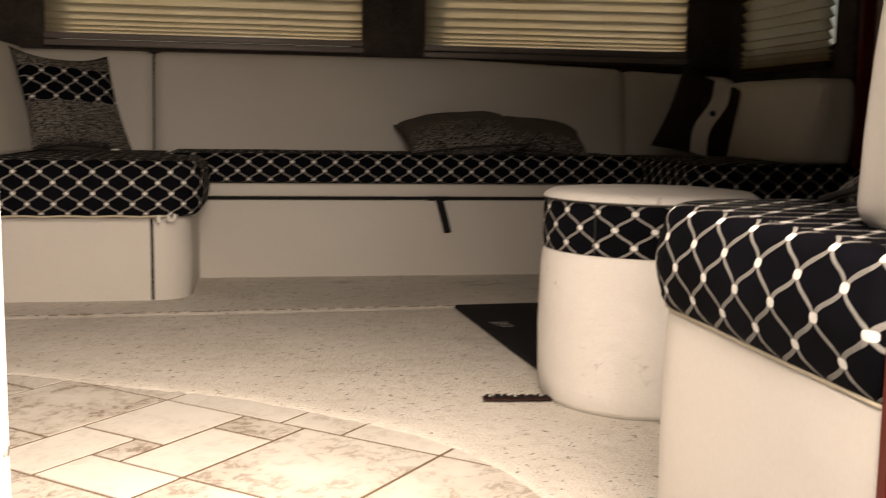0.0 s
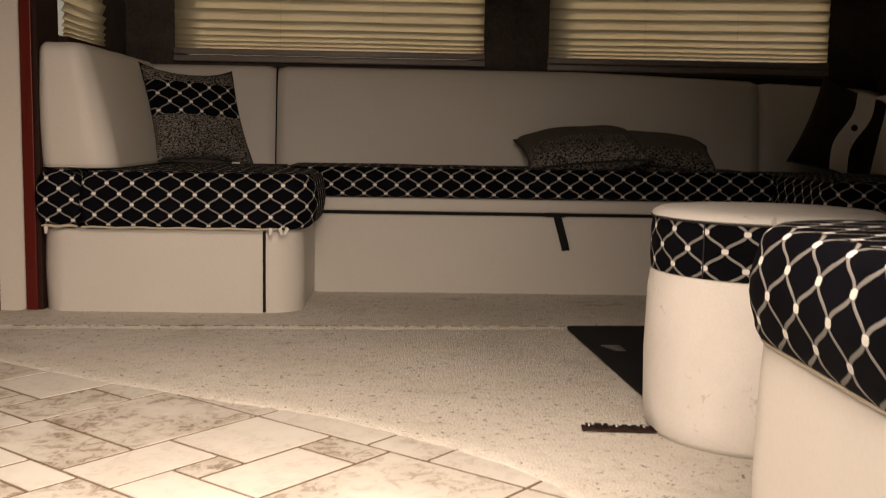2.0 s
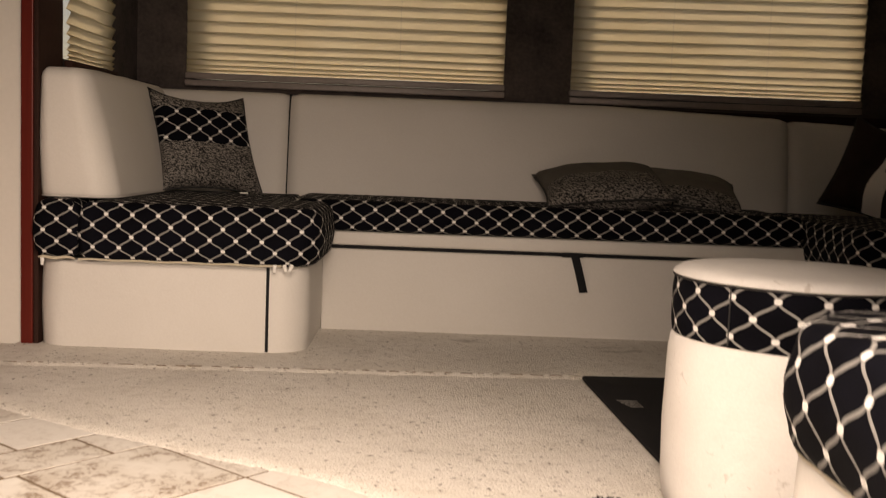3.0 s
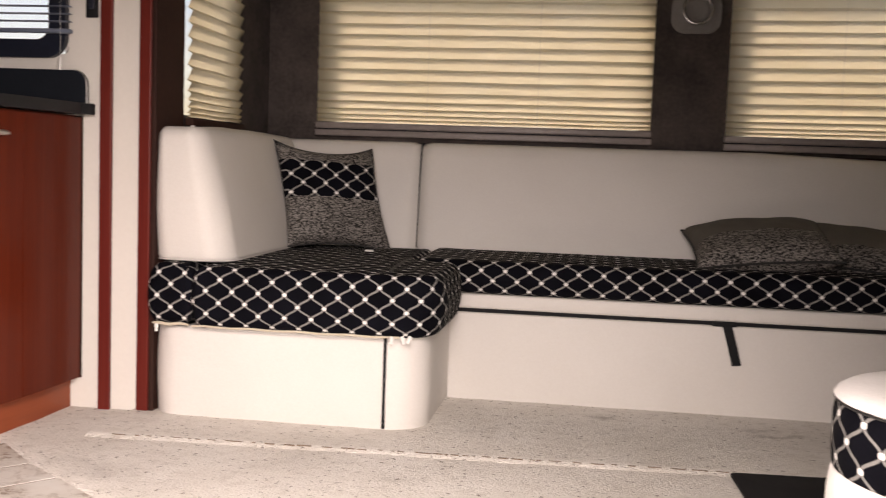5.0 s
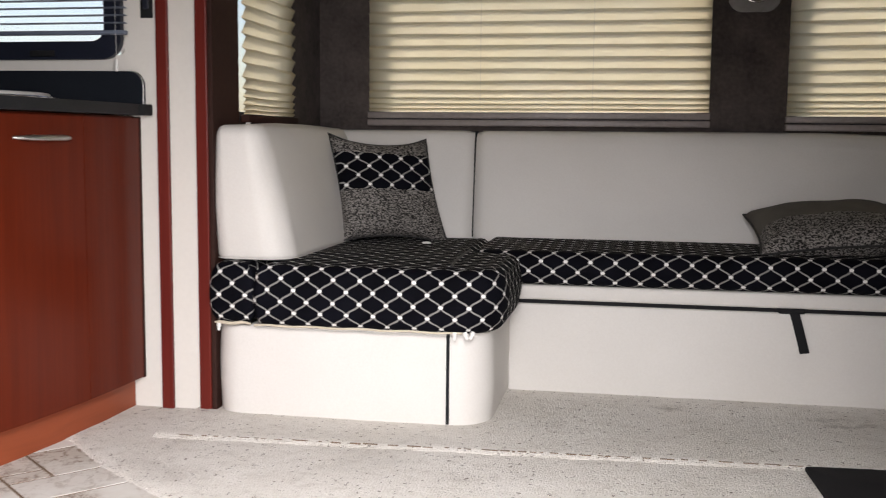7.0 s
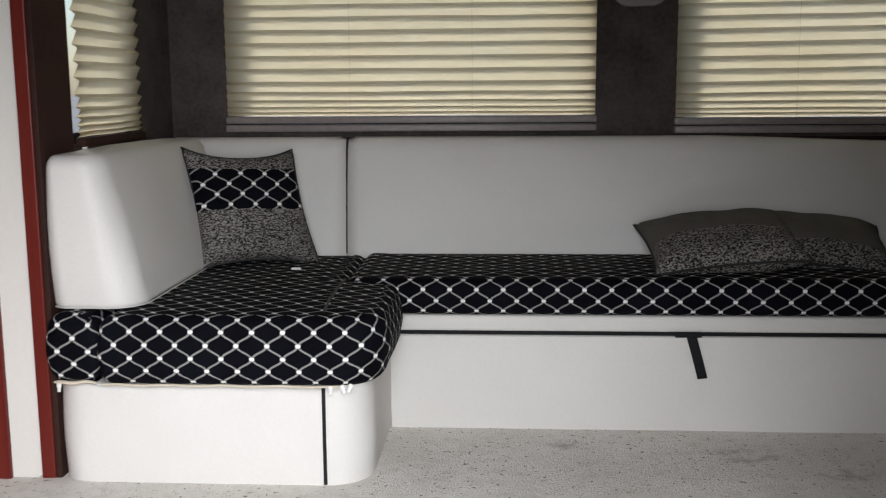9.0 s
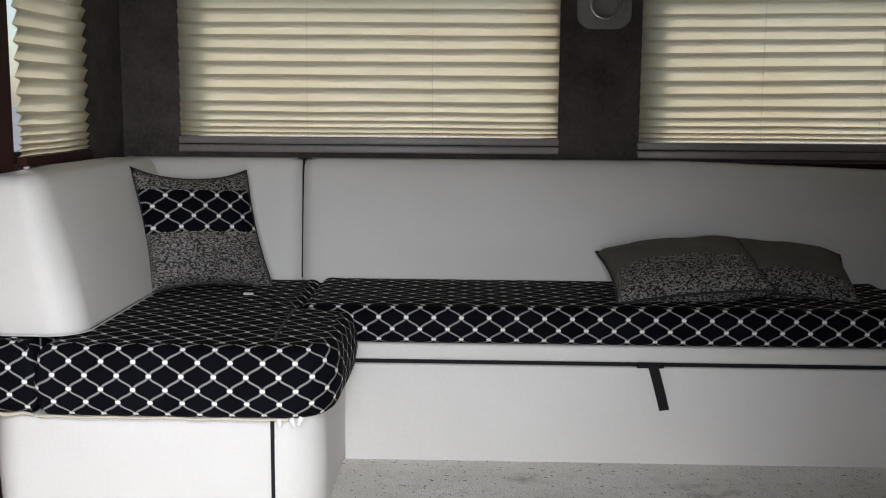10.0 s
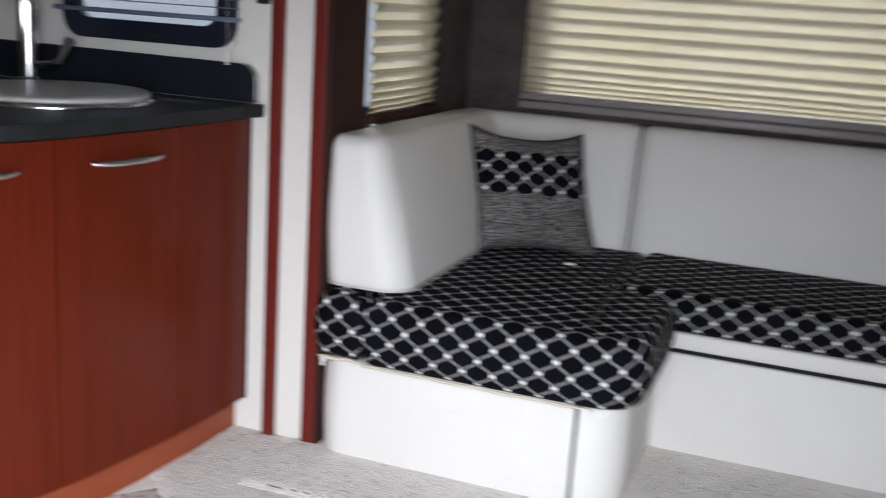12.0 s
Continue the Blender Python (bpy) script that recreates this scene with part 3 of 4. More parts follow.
shade(YB - 0.032, W1[0] - 0.01, W1[1] + 0.01, 0.860, HEAD - 0.02, "y", -1, 0.013, 1, "cream pleated shade drawn over the wide back window", 0.0)
shade(YB - 0.032, W2[0] - 0.01, W2[1] + 0.01, 0.850, HEAD - 0.02, "y", -1, 0.013, 2, "cream pleated shade hanging a little crooked over the back window", 0.012)
left_shade = shade(XL + 0.026, WL[0] + 0.006, WL[1] + 0.010, 0.855, HEAD - 0.02, "x", 1, 0.015, 3, "narrow cream pleated shade on the side window", 0.0, 1, DARK_TRIM)
shade(XR - 0.022, WR[0] - 0.010, WR[1] + 0.010, 0.800, HEAD - 0.02, "x", -1, 0.022, 4, "narrow cream pleated shade on the side window", 0.0, 1, DARK_TRIM)

part("hold_down_clip", box(XL + 0.030, XL + 0.042, WL[0] + 0.004, WL[0] + 0.020, 0.838, 0.857, 0.003), WHITE_PLASTIC, left_shade, "small white clip")

# carpet: its edge meets the tile along a slack curve
EDGE = ((-3.2, 2.10), (-1.26, 2.11), (-1.20, 2.08), (-1.01, 1.90), (-0.74, 1.70), (-0.49, 1.54), (-0.343, 1.468), (-0.20, 1.385), (-0.07, 1.325), (0.058, 1.253), (0.177, 1.157), (0.286, 1.061), (0.385, 0.963), (0.454, 0.864),
        (0.508, 0.733), (0.56, 0.50), (0.605, 0.30))


def edge_y(x):
    for (xa, ya), (xb, yb) in zip(EDGE, EDGE[1:]):
        if x <= xb:
            return ya + (yb - ya) * (x - xa) / (xb - xa)
    return EDGE[-1][1]


def carpet_sheet(x0, x1, y_of, y1, z, nx, ny, wob, lip=0.022):
    bm = bmesh.new()
    g = []
    for i in range(nx + 1):
        x = x0 + (x1 - x0) * i / nx
        col = []
        ya = y_of(x) + wob * (noise.noise(Vector((x * 45, 3, 0))) + 0.7 * noise.noise(Vector((x * 130, 7, 0))))
        for j in range(-1, ny + 1):
            y = ya if j < 0 else ya + lip + (y1 - ya - lip) * j / ny
            zz = 0.0016 if j < 0 else z + 0.0012 * noise.noise(Vector((x * 9, y * 9, 1)))
            col.append(bm.verts.new((x, y, zz)))
        col.insert(0, bm.verts.new((x, ya - 0.004, -0.001)))
        g.append(col)
    for a, b in zip(g, g[1:]):
        for j in range(len(a) - 1):
            bm.faces.new((a[j], b[j], b[j + 1], a[j + 1]))
    return bm


structure("carpet_main", carpet_sheet(-1.30, 3.55, edge_y, YM - 0.002, 0.0036, 700, 60, 0.007, 0.05), CARPET, "beige speckled carpet with a soft edge against the tile", True)


def slide_edge(x):
    return 2.188 + 0.045 * min(x, 0.75)


structure("carpet_slide", carpet_sheet(-1.00, XR - 0.01, slide_edge, 2.95, 0.0105, 340, 24, 0.004, 0.014), CARPET, "beige carpet on the slightly raised slide-out floor", True)

# broken row of dark brown dashes just behind the raised carpet edge
bm = bmesh.new()
rng = random.Random(77)
x = -0.93
while x < 0.68:
    w = rng.uniform(0.008, 0.045)
    y = slide_edge(x) + 0.016 + rng.uniform(-0.002, 0.002)
    add_box(bm, x, x + w, y, y + rng.uniform(0.003, 0.006), 0.0085, 0.0122)
    x += w + rng.uniform(0.004, 0.030)
part("edge_dashes", bm, GROUT, bpy.data.objects["carpet_slide"], "broken line of dark dashes behind the carpet edge", False)


def tufts(name, spots, label, seed):
    """Loose carpet pile: many tiny leaning cones in one mesh."""
    rng = random.Random(seed)
    verts, faces = [], []
    for x, y, z in spots:
        h, w, a0 = rng.uniform(0.0010, 0.0026), rng.uniform(0.0012, 0.0022), rng.uniform(0, 6.28)
        dx, dy = rng.uniform(-0.004, 0.004), rng.uniform(-0.004, 0.004)
        k = len(verts)
        verts += [(x + w * math.cos(a0 + 2.094 * i), y + w * math.sin(a0 + 2.094 * i), z) for i in range(3)] + [(x + dx, y + dy, z + h)]
        faces += [(k, k + 1, k + 3), (k + 1, k + 2, k + 3), (k + 2, k, k + 3)]
    me = bpy.data.meshes.new(name)
    me.from_pydata(verts, [], faces)
    me.materials.append(CARPET)
    return tagged(new(name, me), label, "carpet pile", "", "stuff")


rng = random.Random(31)
spots = []
while len(spots) < 500:
    x = rng.uniform(-1.24, 0.58)
    spots.append((x, edge_y(x) + rng.gauss(0.004, 0.006), 0.0015))
while len(spots) < 3000:
    x, y = rng.uniform(-1.15, 0.95), rng.uniform(0.62, 2.16)
    if y > edge_y(min(x, 0.6)) + 0.01:
        spots.append((x, y, 0.003))
while len(spots) < 4600:
    x = rng.uniform(-1.0, 0.70)
    spots.append((x, slide_edge(x) + rng.gauss(0.004, 0.003), 0.007))
while len(spots) < 5000:
    x, y = rng.uniform(-0.98, 1.5), rng.uniform(2.2, 2.86)
    if not (-0.93 < x < -0.12 and y > 2.40):
        spots.append((x, y, 0.0095))
tufts("carpet_pile", spots, "short loose beige carpet pile and frayed edges", 8)


# ---- sofa built into the slide-out ----
def corner_base(name, x0, x1, y0, y1, radii, z1, label, seam_x=None):
    ob = thing(name, label, "sofa base", "sofa bases")
    part("upholstered_front", loft(outline_rect(x0, x1, y0, y1, radii), soft_profile(0.0, z1, 0.012, 0.004, 3), 0.0, 0.0015, x0, cap_rings=3), VINYL, ob, "smooth cream vinyl")
    if seam_x is not None:
        part("black_seam", box(seam_x - 0.0045, seam_x + 0.0045, y0 - 0.0052, y0 + 0.012, 0.014, z1 - 0.002), BLACK_GAP, ob, "open black seam", False)
    return ob


CHX0, CHX1, CHY = -0.938, -0.128, 2.41
corner_base("sofa_corner_base", CHX0, CHX1, CHY, 3.30, (0.085, 0.11, 0.02, 0.02), 0.272, "cream vinyl base of the corner seat with an upright black seam", -0.24)
corner_base("sofa_corner_base", 1.57, XR - 0.01, CHY, 3.30, (0.11, 0.05, 0.02, 0.02), 0.272, "cream vinyl base of the far corner seat in shade")

lb = thing("sofa_long_base", "long cream vinyl sofa base with a black slit and pull strap", "sofa base")
BY = 2.872
part("front_panel", box(CHX1 + 0.002, 1.568, BY, 3.30, 0.0, 0.292, 0.006), VINYL, lb)
part("slit", box(CHX1 + 0.002, 1.568, BY + 0.010, 3.30, 0.2925, 0.3045), BLACK_GAP, lb, "narrow black slit", False)
part("top_rail", box(CHX1 + 0.002, 1.568, BY - 0.002, 3.30, 0.305, 0.352, 0.008), VINYL, lb)


def ribbon(path, w, th, axis):
    bm = bmesh.new()
    rows = []
    for p, nn in path:
        p, nn = Vector(p), Vector(nn)
        rows.append([bm.verts.new(p + axis * w / 2 * s + nn * q) for s, q in ((-1, 0), (1, 0), (1, th), (-1, th))])
    for a, b in zip(rows, rows[1:]):
        for k in range(4):
            bm.faces.new((a[k], a[(k + 1) % 4], b[(k + 1) % 4], b[k]))
    bm.faces.new(list(reversed(rows[0])))
    bm.faces.new(rows[-1])
    bmesh.ops.recalc_face_normals(bm, faces=bm.faces)
    return bm


sp = part("pull_strap", ribbon([((0.745, BY - 0.004 - 0.001 * math.sin(i), 0.300 - 0.020 * i) if i == 0 else (0.745 + 0.036 * i / 6, BY - 0.006 - 0.008 * math.sin(i * 0.5), 0.300 - 0.0215 * i), (0, -1, 0)) for i in range(7)],
                               0.028, 0.003, Vector((1, 0, 0.12))), BLACK_GAP, lb, "black webbing pull strap")
part("strap_knot", box(0.70, 0.777, BY - 0.008, BY + 0.004, 0.291, 0.306, 0.003), BLACK_GAP, sp)


def seat(name, pts, z0, z1, r, label, crown=0.012, bulge=0.006, u0=0.0, v0=0.0, seed=0.0):
    ob = thing(name, label, "seat cushion", "seat cushions")
    part("cover", loft(pts, soft_profile(z0, z1, r, bulge), crown, 0.003, seed, u0, v0, 6), TRELLIS, ob)
    return ob


def zip_pull(x, y, z, parent, rz=0):
    bm = box(-0.006, 0.006, -0.004, 0.001, -0.012, 0.0, 0.002)
    add_box(bm, -0.0045, 0.0045, -0.004, -0.0015, -0.023, -0.010, 0.0012)
    o = part("zip_pull", bm, WHITE_PLASTIC, parent, "small white zip pull")
    o.matrix_local = pose(x, y, z, 0, rz, 0)
    return o




def outline_corners(corners, step=0.04, n=10):
    """An anticlockwise outline through corners (x, y, radius), rounded inwards or outwards."""
    pts = []
    m = len(corners)
    for i, (x, y, r) in enumerate(corners):
        p = Vector((x, y))
        a = (Vector(corners[i - 1][:2]) - p).normalized()
        c = (Vector(corners[(i + 1) % m][:2]) - p).normalized()
        s, e = p + a * r, p + c * r
        for k in range(n + 1):
            f = k / n
            pts.append((1 - f) ** 2 * s + 2 * f * (1 - f) * p.lerp((s + e) / 2, 0.12) + f * f * e)
    dense = []
    for i, p in enumerate(pts):
        q = pts[(i + 1) % len(pts)]
        k = max(1, int((q - p).length / step))
        dense += [p.lerp(q, t / k) for t in range(k)]
    return dense


c1 = seat("corner_seat_cushion", outline_corners(((-0.80, 2.372, 0.03), (-0.088, 2.372, 0.12), (-0.088, 2.852, 0.035), (-0.252, 2.852, 0.012), (-0.252, 3.36, 0.02), (-0.80, 3.36, 0.02))), 0.274, 0.452, 0.040, "thick black corner cushion with a white trellis pattern", 0.010, 0.008, 0.0125, 0.0, 1)
part("top_seam", tube([Vector((-0.252, 2.86, 0.458)), Vector((-0.250, 2.70, 0.4605)), Vector((-0.246, 2.55, 0.459)), Vector((-0.240, 2.44, 0.455))], 0.0042, 6), PIPING, c1, "dark sewn seam")
part("bottom_welt", tube([Vector((-0.795 + 0.60 * k / 16, 2.3745 + 0.0008 * math.sin(k), 0.2795 + 0.0014 * math.sin(k * 1.7))) for k in range(17)], 0.0034, 6), TAN_WELT, c1, "thin tan welt along the foot")
for x, y, z, r in ((-0.215, 2.372, 0.284, 3), (-0.188, 2.376, 0.285, -18), (-0.165, 2.386, 0.285, 22)):
    zip_pull(x, y, z, c1, r)
part("thread_tuft", loft(outline_rect(-0.44, -0.41, 3.00, 3.012, (0.004,) * 4), [(0.0, 0.458), (0.0, 0.464), (0.003, 0.467)]), WHITE_PLASTIC, c1, "bit of white thread")
c2 = seat("bolster_cushion", outline_rect(-0.94, -0.803, 2.380, 3.36, (0.035, 0.015, 0.02, 0.02)), 0.276, 0.455, 0.045, "narrow end cushion in black trellis fabric", 0.008, 0.006, 0.02, 0.02, 2)
part("open_zip", tube([Vector((-0.918 + 0.108 * k / 8, 2.386 - 0.003 * math.sin(k * 0.8), 0.281 + 0.002 * math.sin(k * 1.3))) for k in range(9)], [0.003, 0.0045, 0.005, 0.005, 0.0048, 0.005, 0.0045, 0.004, 0.003], 6), TAN_WELT, c2, "cream zip tape along the foot")
zip_pull(-0.905, 2.384, 0.280, c2, 0)
seat("long_seat_cushion", outline_rect(-0.256, 1.54, 2.852, 3.36, (0.035, 0.035, 0.02, 0.02)), 0.353, 0.459, 0.034, "long black seat cushion with a white trellis pattern", 0.004, 0.006, 0.02, 0.0, 3)
seat("corner_seat_cushion", outline_rect(1.545, XR - 0.005, 2.372, 3.36, (0.12, 0.03, 0.03, 0.03)), 0.274, 0.452, 0.045, "black trellis seat cushion in the dim corner", 0.012, 0.010, 0.03, 0.0, 4)


def back_panel(x0, x1, label, seed, low=0.0):
    """A padded back that leans a little from seat to top."""
    ob = thing("sofa_back_panel", label, "sofa back", "sofa back panels")
    bm = bmesh.new()
    nx = max(8, int((x1 - x0) / 0.04))
    prof = [(3.345, 0.44), (3.342, 0.47), (3.358, 0.58), (3.376, 0.70), (3.392, 0.79), (3.402, 0.822), (3.418, 0.838), (3.440, 0.844), (3.462, 0.838), (3.468, 0.80), (3.468, 0.44)]
    rows = []
    for k in range(nx + 1):
        f = k / nx
        x = x0 + (x1 - x0) * f
        e = min(f, 1 - f) * (x1 - x0)
        pinch = 0.014 * max(0, 1 - e / 0.03) ** 2
        row = []
        for j, (y, z) in enumerate(prof):
            w = 0.004 * noise.noise(Vector((x * 3, z * 4, seed))) if 0 < j < 7 else 0
            row.append(bm.verts.new((x, y + (pinch if j < 8 else 0) + w, z - (pinch * 0.5 if 3 < j < 9 else 0) - low * max(0.0, x - 0.9) * (1 if 2 < j < 10 else 0))))
        rows.append(row)
    for a, b in zip(rows, rows[1:]):
        for j in range(len(prof) - 1):
            bm.faces.new((a[j], b[j], b[j + 1], a[j + 1]))
    bm.faces.new(list(reversed(rows[0])))
    bm.faces.new(rows[-1])
    bmesh.ops.recalc_face_normals(bm, faces=bm.faces)
    part("padding", bm, VINYL, ob)
    part("top_seam", tube([Vector((x0 + 0.02 + (x1 - x0 - 0.04) * k / 12, 3.452, 0.8415 - low * max(0.0, x0 + 0.02 + (x1 - x0 - 0.04) * k / 12 - 0.9))) for k in range(13)], 0.0022, 6), TAN_WELT, ob, "fine sewn seam along the top")
    return ob


back_panel(-0.945, -0.3305, "short cream vinyl back panel in the corner", 1)
mid_back = back_panel(-0.3215, 1.642, "long cream vinyl back panel under the windows", 2, 0.035)
part("black_seam", extrude_poly([Vector((-0.3300, 3.378, 0.452)), Vector((-0.3300, 3.424, 0.80)), Vector((-0.3300, 3.440, 0.842)), Vector((-0.3300, 3.465, 0.842)), Vector((-0.3300, 3.465, 0.452))], Vector((0.008, 0, 0))), BLACK_GAP, mid_back, "black seam between the panels", False)
back_panel(1.648, XR - 0.005, "cream vinyl back panel in the dim corner", 3, 0.04)
structure("trim_ledge", boxes((XL + 0.001, XR - 0.001, 3.47, YB - 0.001, 0.70, 0.838)), DARK_TRIM, "dark ledge behind the sofa back")


def arm_panel(x0, x1, y0, y1, label, radii, seed, top=0.838, lean=0.0):
    """A padded end panel whose inner face (at x1 if lean > 0, x0 if lean < 0) slopes back towards the top."""
    ob = thing("sofa_end_panel", label, "sofa back", "sofa end panels")
    pts = outline_rect(x0, x1, y0, y1, radii)
    bm = loft(pts, soft_profile(0.455, top, 0.038, 0.008, 6, 0.020), 0.010, 0.003, seed)
    for v in bm.verts:
        share = (v.co.x - x0) / (x1 - x0) if lean > 0 else (x1 - v.co.x) / (x1 - x0)
        v.co.x -= lean * share * (v.co.z - 0.455) / (top - 0.455)
    part("padding", bm, VINYL, ob)
    part("foot_seam", tube([Vector((p.x, p.y, 0.461)) for p in pts], 0.0018, 6, True), VINYL, ob, "thin seam along the foot")
    return ob


arm_panel(-0.942, -0.708, 2.435, 3.375, "padded cream vinyl end panel with rounded corners", (0.05, 0.085, 0.05, 0.05), 5, 0.846, 0.095)
arm_panel(1.930, XR - 0.005, 2.435, 3.375, "padded cream vinyl end panel in the dim corner", (0.085, 0.05, 0.05, 0.05), 6, 0.755, -0.080)


# ---- pillows ----
def pillow(name, m, w, h, t, zones, label, cat="pillow", seed=0, n=26, taper=0.0, skew=0.0):
    """A stuffed pillow in its own x (width), z (height) plane; zones: (from, to, material, part name) bands up its front."""
    ob = new(name)
    ob.matrix_world = m
    tagged(ob, label, cat, "throw pillows")

    def pt(u, v, side):
        a, b = 1 - abs(u) ** 2.6, 1 - abs(v) ** 2.6
        th = t * 0.5 * (max(a, 0) * max(b, 0)) ** 0.45
        pinch = 1 - 0.075 * (1 - v * v) * abs(u) ** 3
        pinch2 = 1 - 0.13 * (1 - u * u) * abs(v) ** 3
        x, z = u * w / 2 * pinch * (1 - taper * v) - skew * v, v * h / 2 * pinch2 + (0.012 * v * abs(u) ** 4 if v > 0 else 0)
        wr = 0.006 * noise.noise(Vector((u * 2.6 + seed, v * 2.6, side))) * (a * b > 0)
        return Vector((x, side * (th + wr), z))
    for lo, hi, mat, nm in zones:
        bm = bmesh.new()
        uvl = bm.loops.layers.uv.new("UVMap")
        k = max(3, round(n * (hi - lo)))
        for side in (-1, 1):
            g = [[bm.verts.new(pt(2 * i / n - 1, 2 * (lo + (hi - lo) * j / k) - 1, side)) for i in range(n + 1)] for j in range(k + 1)]
            for j in range(k):
                for i in range(n):
                    q = (g[j][i], g[j][i + 1], g[j + 1][i + 1], g[j + 1][i])
                    f = bm.faces.new(q if side < 0 else tuple(reversed(q)))
                    for lp in f.loops:
                        lp[uvl].uv = (lp.vert.co.x * 1.0, lp.vert.co.z * 1.0)
        bmesh.ops.remove_doubles(bm, verts=bm.verts, dist=1e-5)
        part(nm, bm, mat, ob)
    rim = [pt(-1 + 2 * i / 16, -1, 0) for i in range(16)] + [pt(1, -1 + 2 * i / 16, 0) for i in range(16)] + [pt(1 - 2 * i / 16, 1, 0) for i in range(16)] + [pt(-1, 1 - 2 * i / 16, 0) for i in range(16)]
    part("piping", tube(rim, 0.0042, 6, True), PIPING, ob, "black piping round the edge")
    return ob


pillow("throw_pillow", pose(-0.598, 3.15, 0.630, -20, 3, 30), 0.372, 0.375, 0.13,
       ((0.0, 0.46, LEOPARD, "lower_panel"), (0.46, 0.82, TRELLIS, "middle_panel"), (0.82, 1.0, LEOPARD, "upper_panel")),
       "square pillow with leopard and black trellis bands, propped in the corner", seed=1, taper=0.03, skew=0.024)
pillow("throw_pillow", pose(0.868, 3.108, 0.530, -73, -5, 3), 0.462, 0.34, 0.15, ((0.0, 0.40, LEOPARD, "lower_panel"), (0.40, 1.0, TAUPE, "upper_panel")),
       "taupe and leopard pillow lying back on the seat", seed=2)
pillow("throw_pillow", pose(1.185, 3.185, 0.516, -72, 5, -5), 0.42, 0.33, 0.14, ((0.0, 0.22, LEOPARD, "lower_panel"), (0.22, 1.0, TAUPE, "upper_panel")),
       "taupe pillow with a leopard band lying on the seat", seed=3)
pr = pillow("throw_pillow", pose(1.925, 3.08, 0.60, -16, 17, -34), 0.42, 0.35, 0.11, ((0.0, 1.0, BROWN_PLUSH, "cover"),), "dark brown pillow with a wavy pale stripe in the corner", seed=4)
bm = bmesh.new()
rows = []
for j in range(17):
    v = -0.93 + 1.86 * j / 16
    cxx = -0.02 + 0.012 * math.sin(v * 4.2)
    row = []
    for i in range(5):
        x = cxx + 0.034 * (i / 2 - 1)
        u = x / 0.18
        a, b = 1 - abs(u) ** 2.6, 1 - abs(v) ** 2.6
        row.append(bm.verts.new((x, -(0.055 * (a * max(b, 0)) ** 0.45 + 0.008), v * 0.17)))
    rows.append(row)
for a, b in zip(rows, rows[1:]):
    for i in range(4):
        bm.faces.new((a[i], a[i + 1], b[i + 1], b[i]))
part("pale_stripe", bm, SUEDE, pr, "wavy cream stripe")
part("button", loft(outline_circle(0, 0, 0.012, 16), [(0, 0), (0, 0.004), (0.004, 0.007)]), PIPING, pr, "small dark button").matrix_local = pose(-0.014, -0.068, 0.01, 90, 0, 0)

# ---- near bench beside the door ----
BX, BY0, BY1 = 0.594, YD + 0.006, 0.412
nb = thing("bench", "cream vinyl bench base with a rounded corner beside the door", "bench")
part("upholstered_front", loft(outline_rect(BX + 0.006, 2.3, BY0, BY1, (0.01, 0.02, 0.02, 0.13)), soft_profile(0.0, 0.360, 0.006, 0.002, 3), 0.0, 0.003, 11), VINYL, nb, "smooth cream vinyl")
part("welt", tube([Vector((p.x, p.y, 0.361)) for p in outline_rect(BX + 0.005, 2.302, BY0, BY1 + 0.001, (0.01, 0.02, 0.02, 0.13))], 0.0022, 8, True), TAN_WELT, nb, "tan welt under the cushion")
seat("bench_seat_cushion", outline_rect(BX - 0.004, 2.3, BY0, BY1 + 0.006, (0.02, 0.02, 0.02, 0.14)), 0.356, 0.490, 0.026, "black bench cushion with a white trellis pattern and soft creases", 0.012, 0.008, 0.03, 0.02, 7)
bm = loft(outline_rect(0.668, 2.3, BY0, 0.055, (0.02, 0.02, 0.05, 0.045)), soft_profile(0.488, 0.90, 0.05, 0.012, 6, 0.03), 0.01, 0.003, 8)
for v in bm.verts:
    v.co.y -= 0.10 * (v.co.y - BY0) / (0.055 - BY0) * (v.co.z - 0.488) / 0.41
part("backrest", bm, VINYL, nb, "padded cream vinyl backrest")
pillow("throw_pillow", pose(0.99, 0.215, 0.531, 74, 0, 8), 0.36, 0.24, 0.08, ((0.0, 1.0, LEOPARD, "cover"),), "leopard pillow lying on the bench", seed=6)

# ---- ottoman ----
OT, OR = (0.914, 1.190), 0.222
ot = thing("ottoman", "round white suede ottoman with a black trellis band", "ottoman")
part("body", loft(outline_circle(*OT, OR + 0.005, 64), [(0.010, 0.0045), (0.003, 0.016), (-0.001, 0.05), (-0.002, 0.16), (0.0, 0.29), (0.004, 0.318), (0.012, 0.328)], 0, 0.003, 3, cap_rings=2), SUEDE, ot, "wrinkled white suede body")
part("band", loft(outline_circle(*OT, OR, 64), [(0.001, 0.326), (-0.002, 0.35), (-0.002, 0.405), (0.001, 0.430)], 0, 0.0008, 4, 0.03, 0.012, cap_rings=2), TRELLIS, ot, "black trellis band")
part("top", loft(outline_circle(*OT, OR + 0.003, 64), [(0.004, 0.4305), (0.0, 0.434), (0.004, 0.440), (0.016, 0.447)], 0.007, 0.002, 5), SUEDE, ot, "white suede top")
SEAM = radians(-138.5)
part("band_seam", tube([Vector((OT[0] + (OR + 0.002) * math.cos(SEAM), OT[1] + (OR + 0.002) * math.sin(SEAM), 0.330 + 0.0125 * k)) for k in range(9)], 0.0013, 6), PIPING, ot, "upright sewn seam")
part("welt", tube([Vector((p.x, p.y, 0.430)) for p in outline_circle(*OT, OR + 0.0005, 64)], 0.0020, 6, True), PIPING, ot, "thin dark welt")

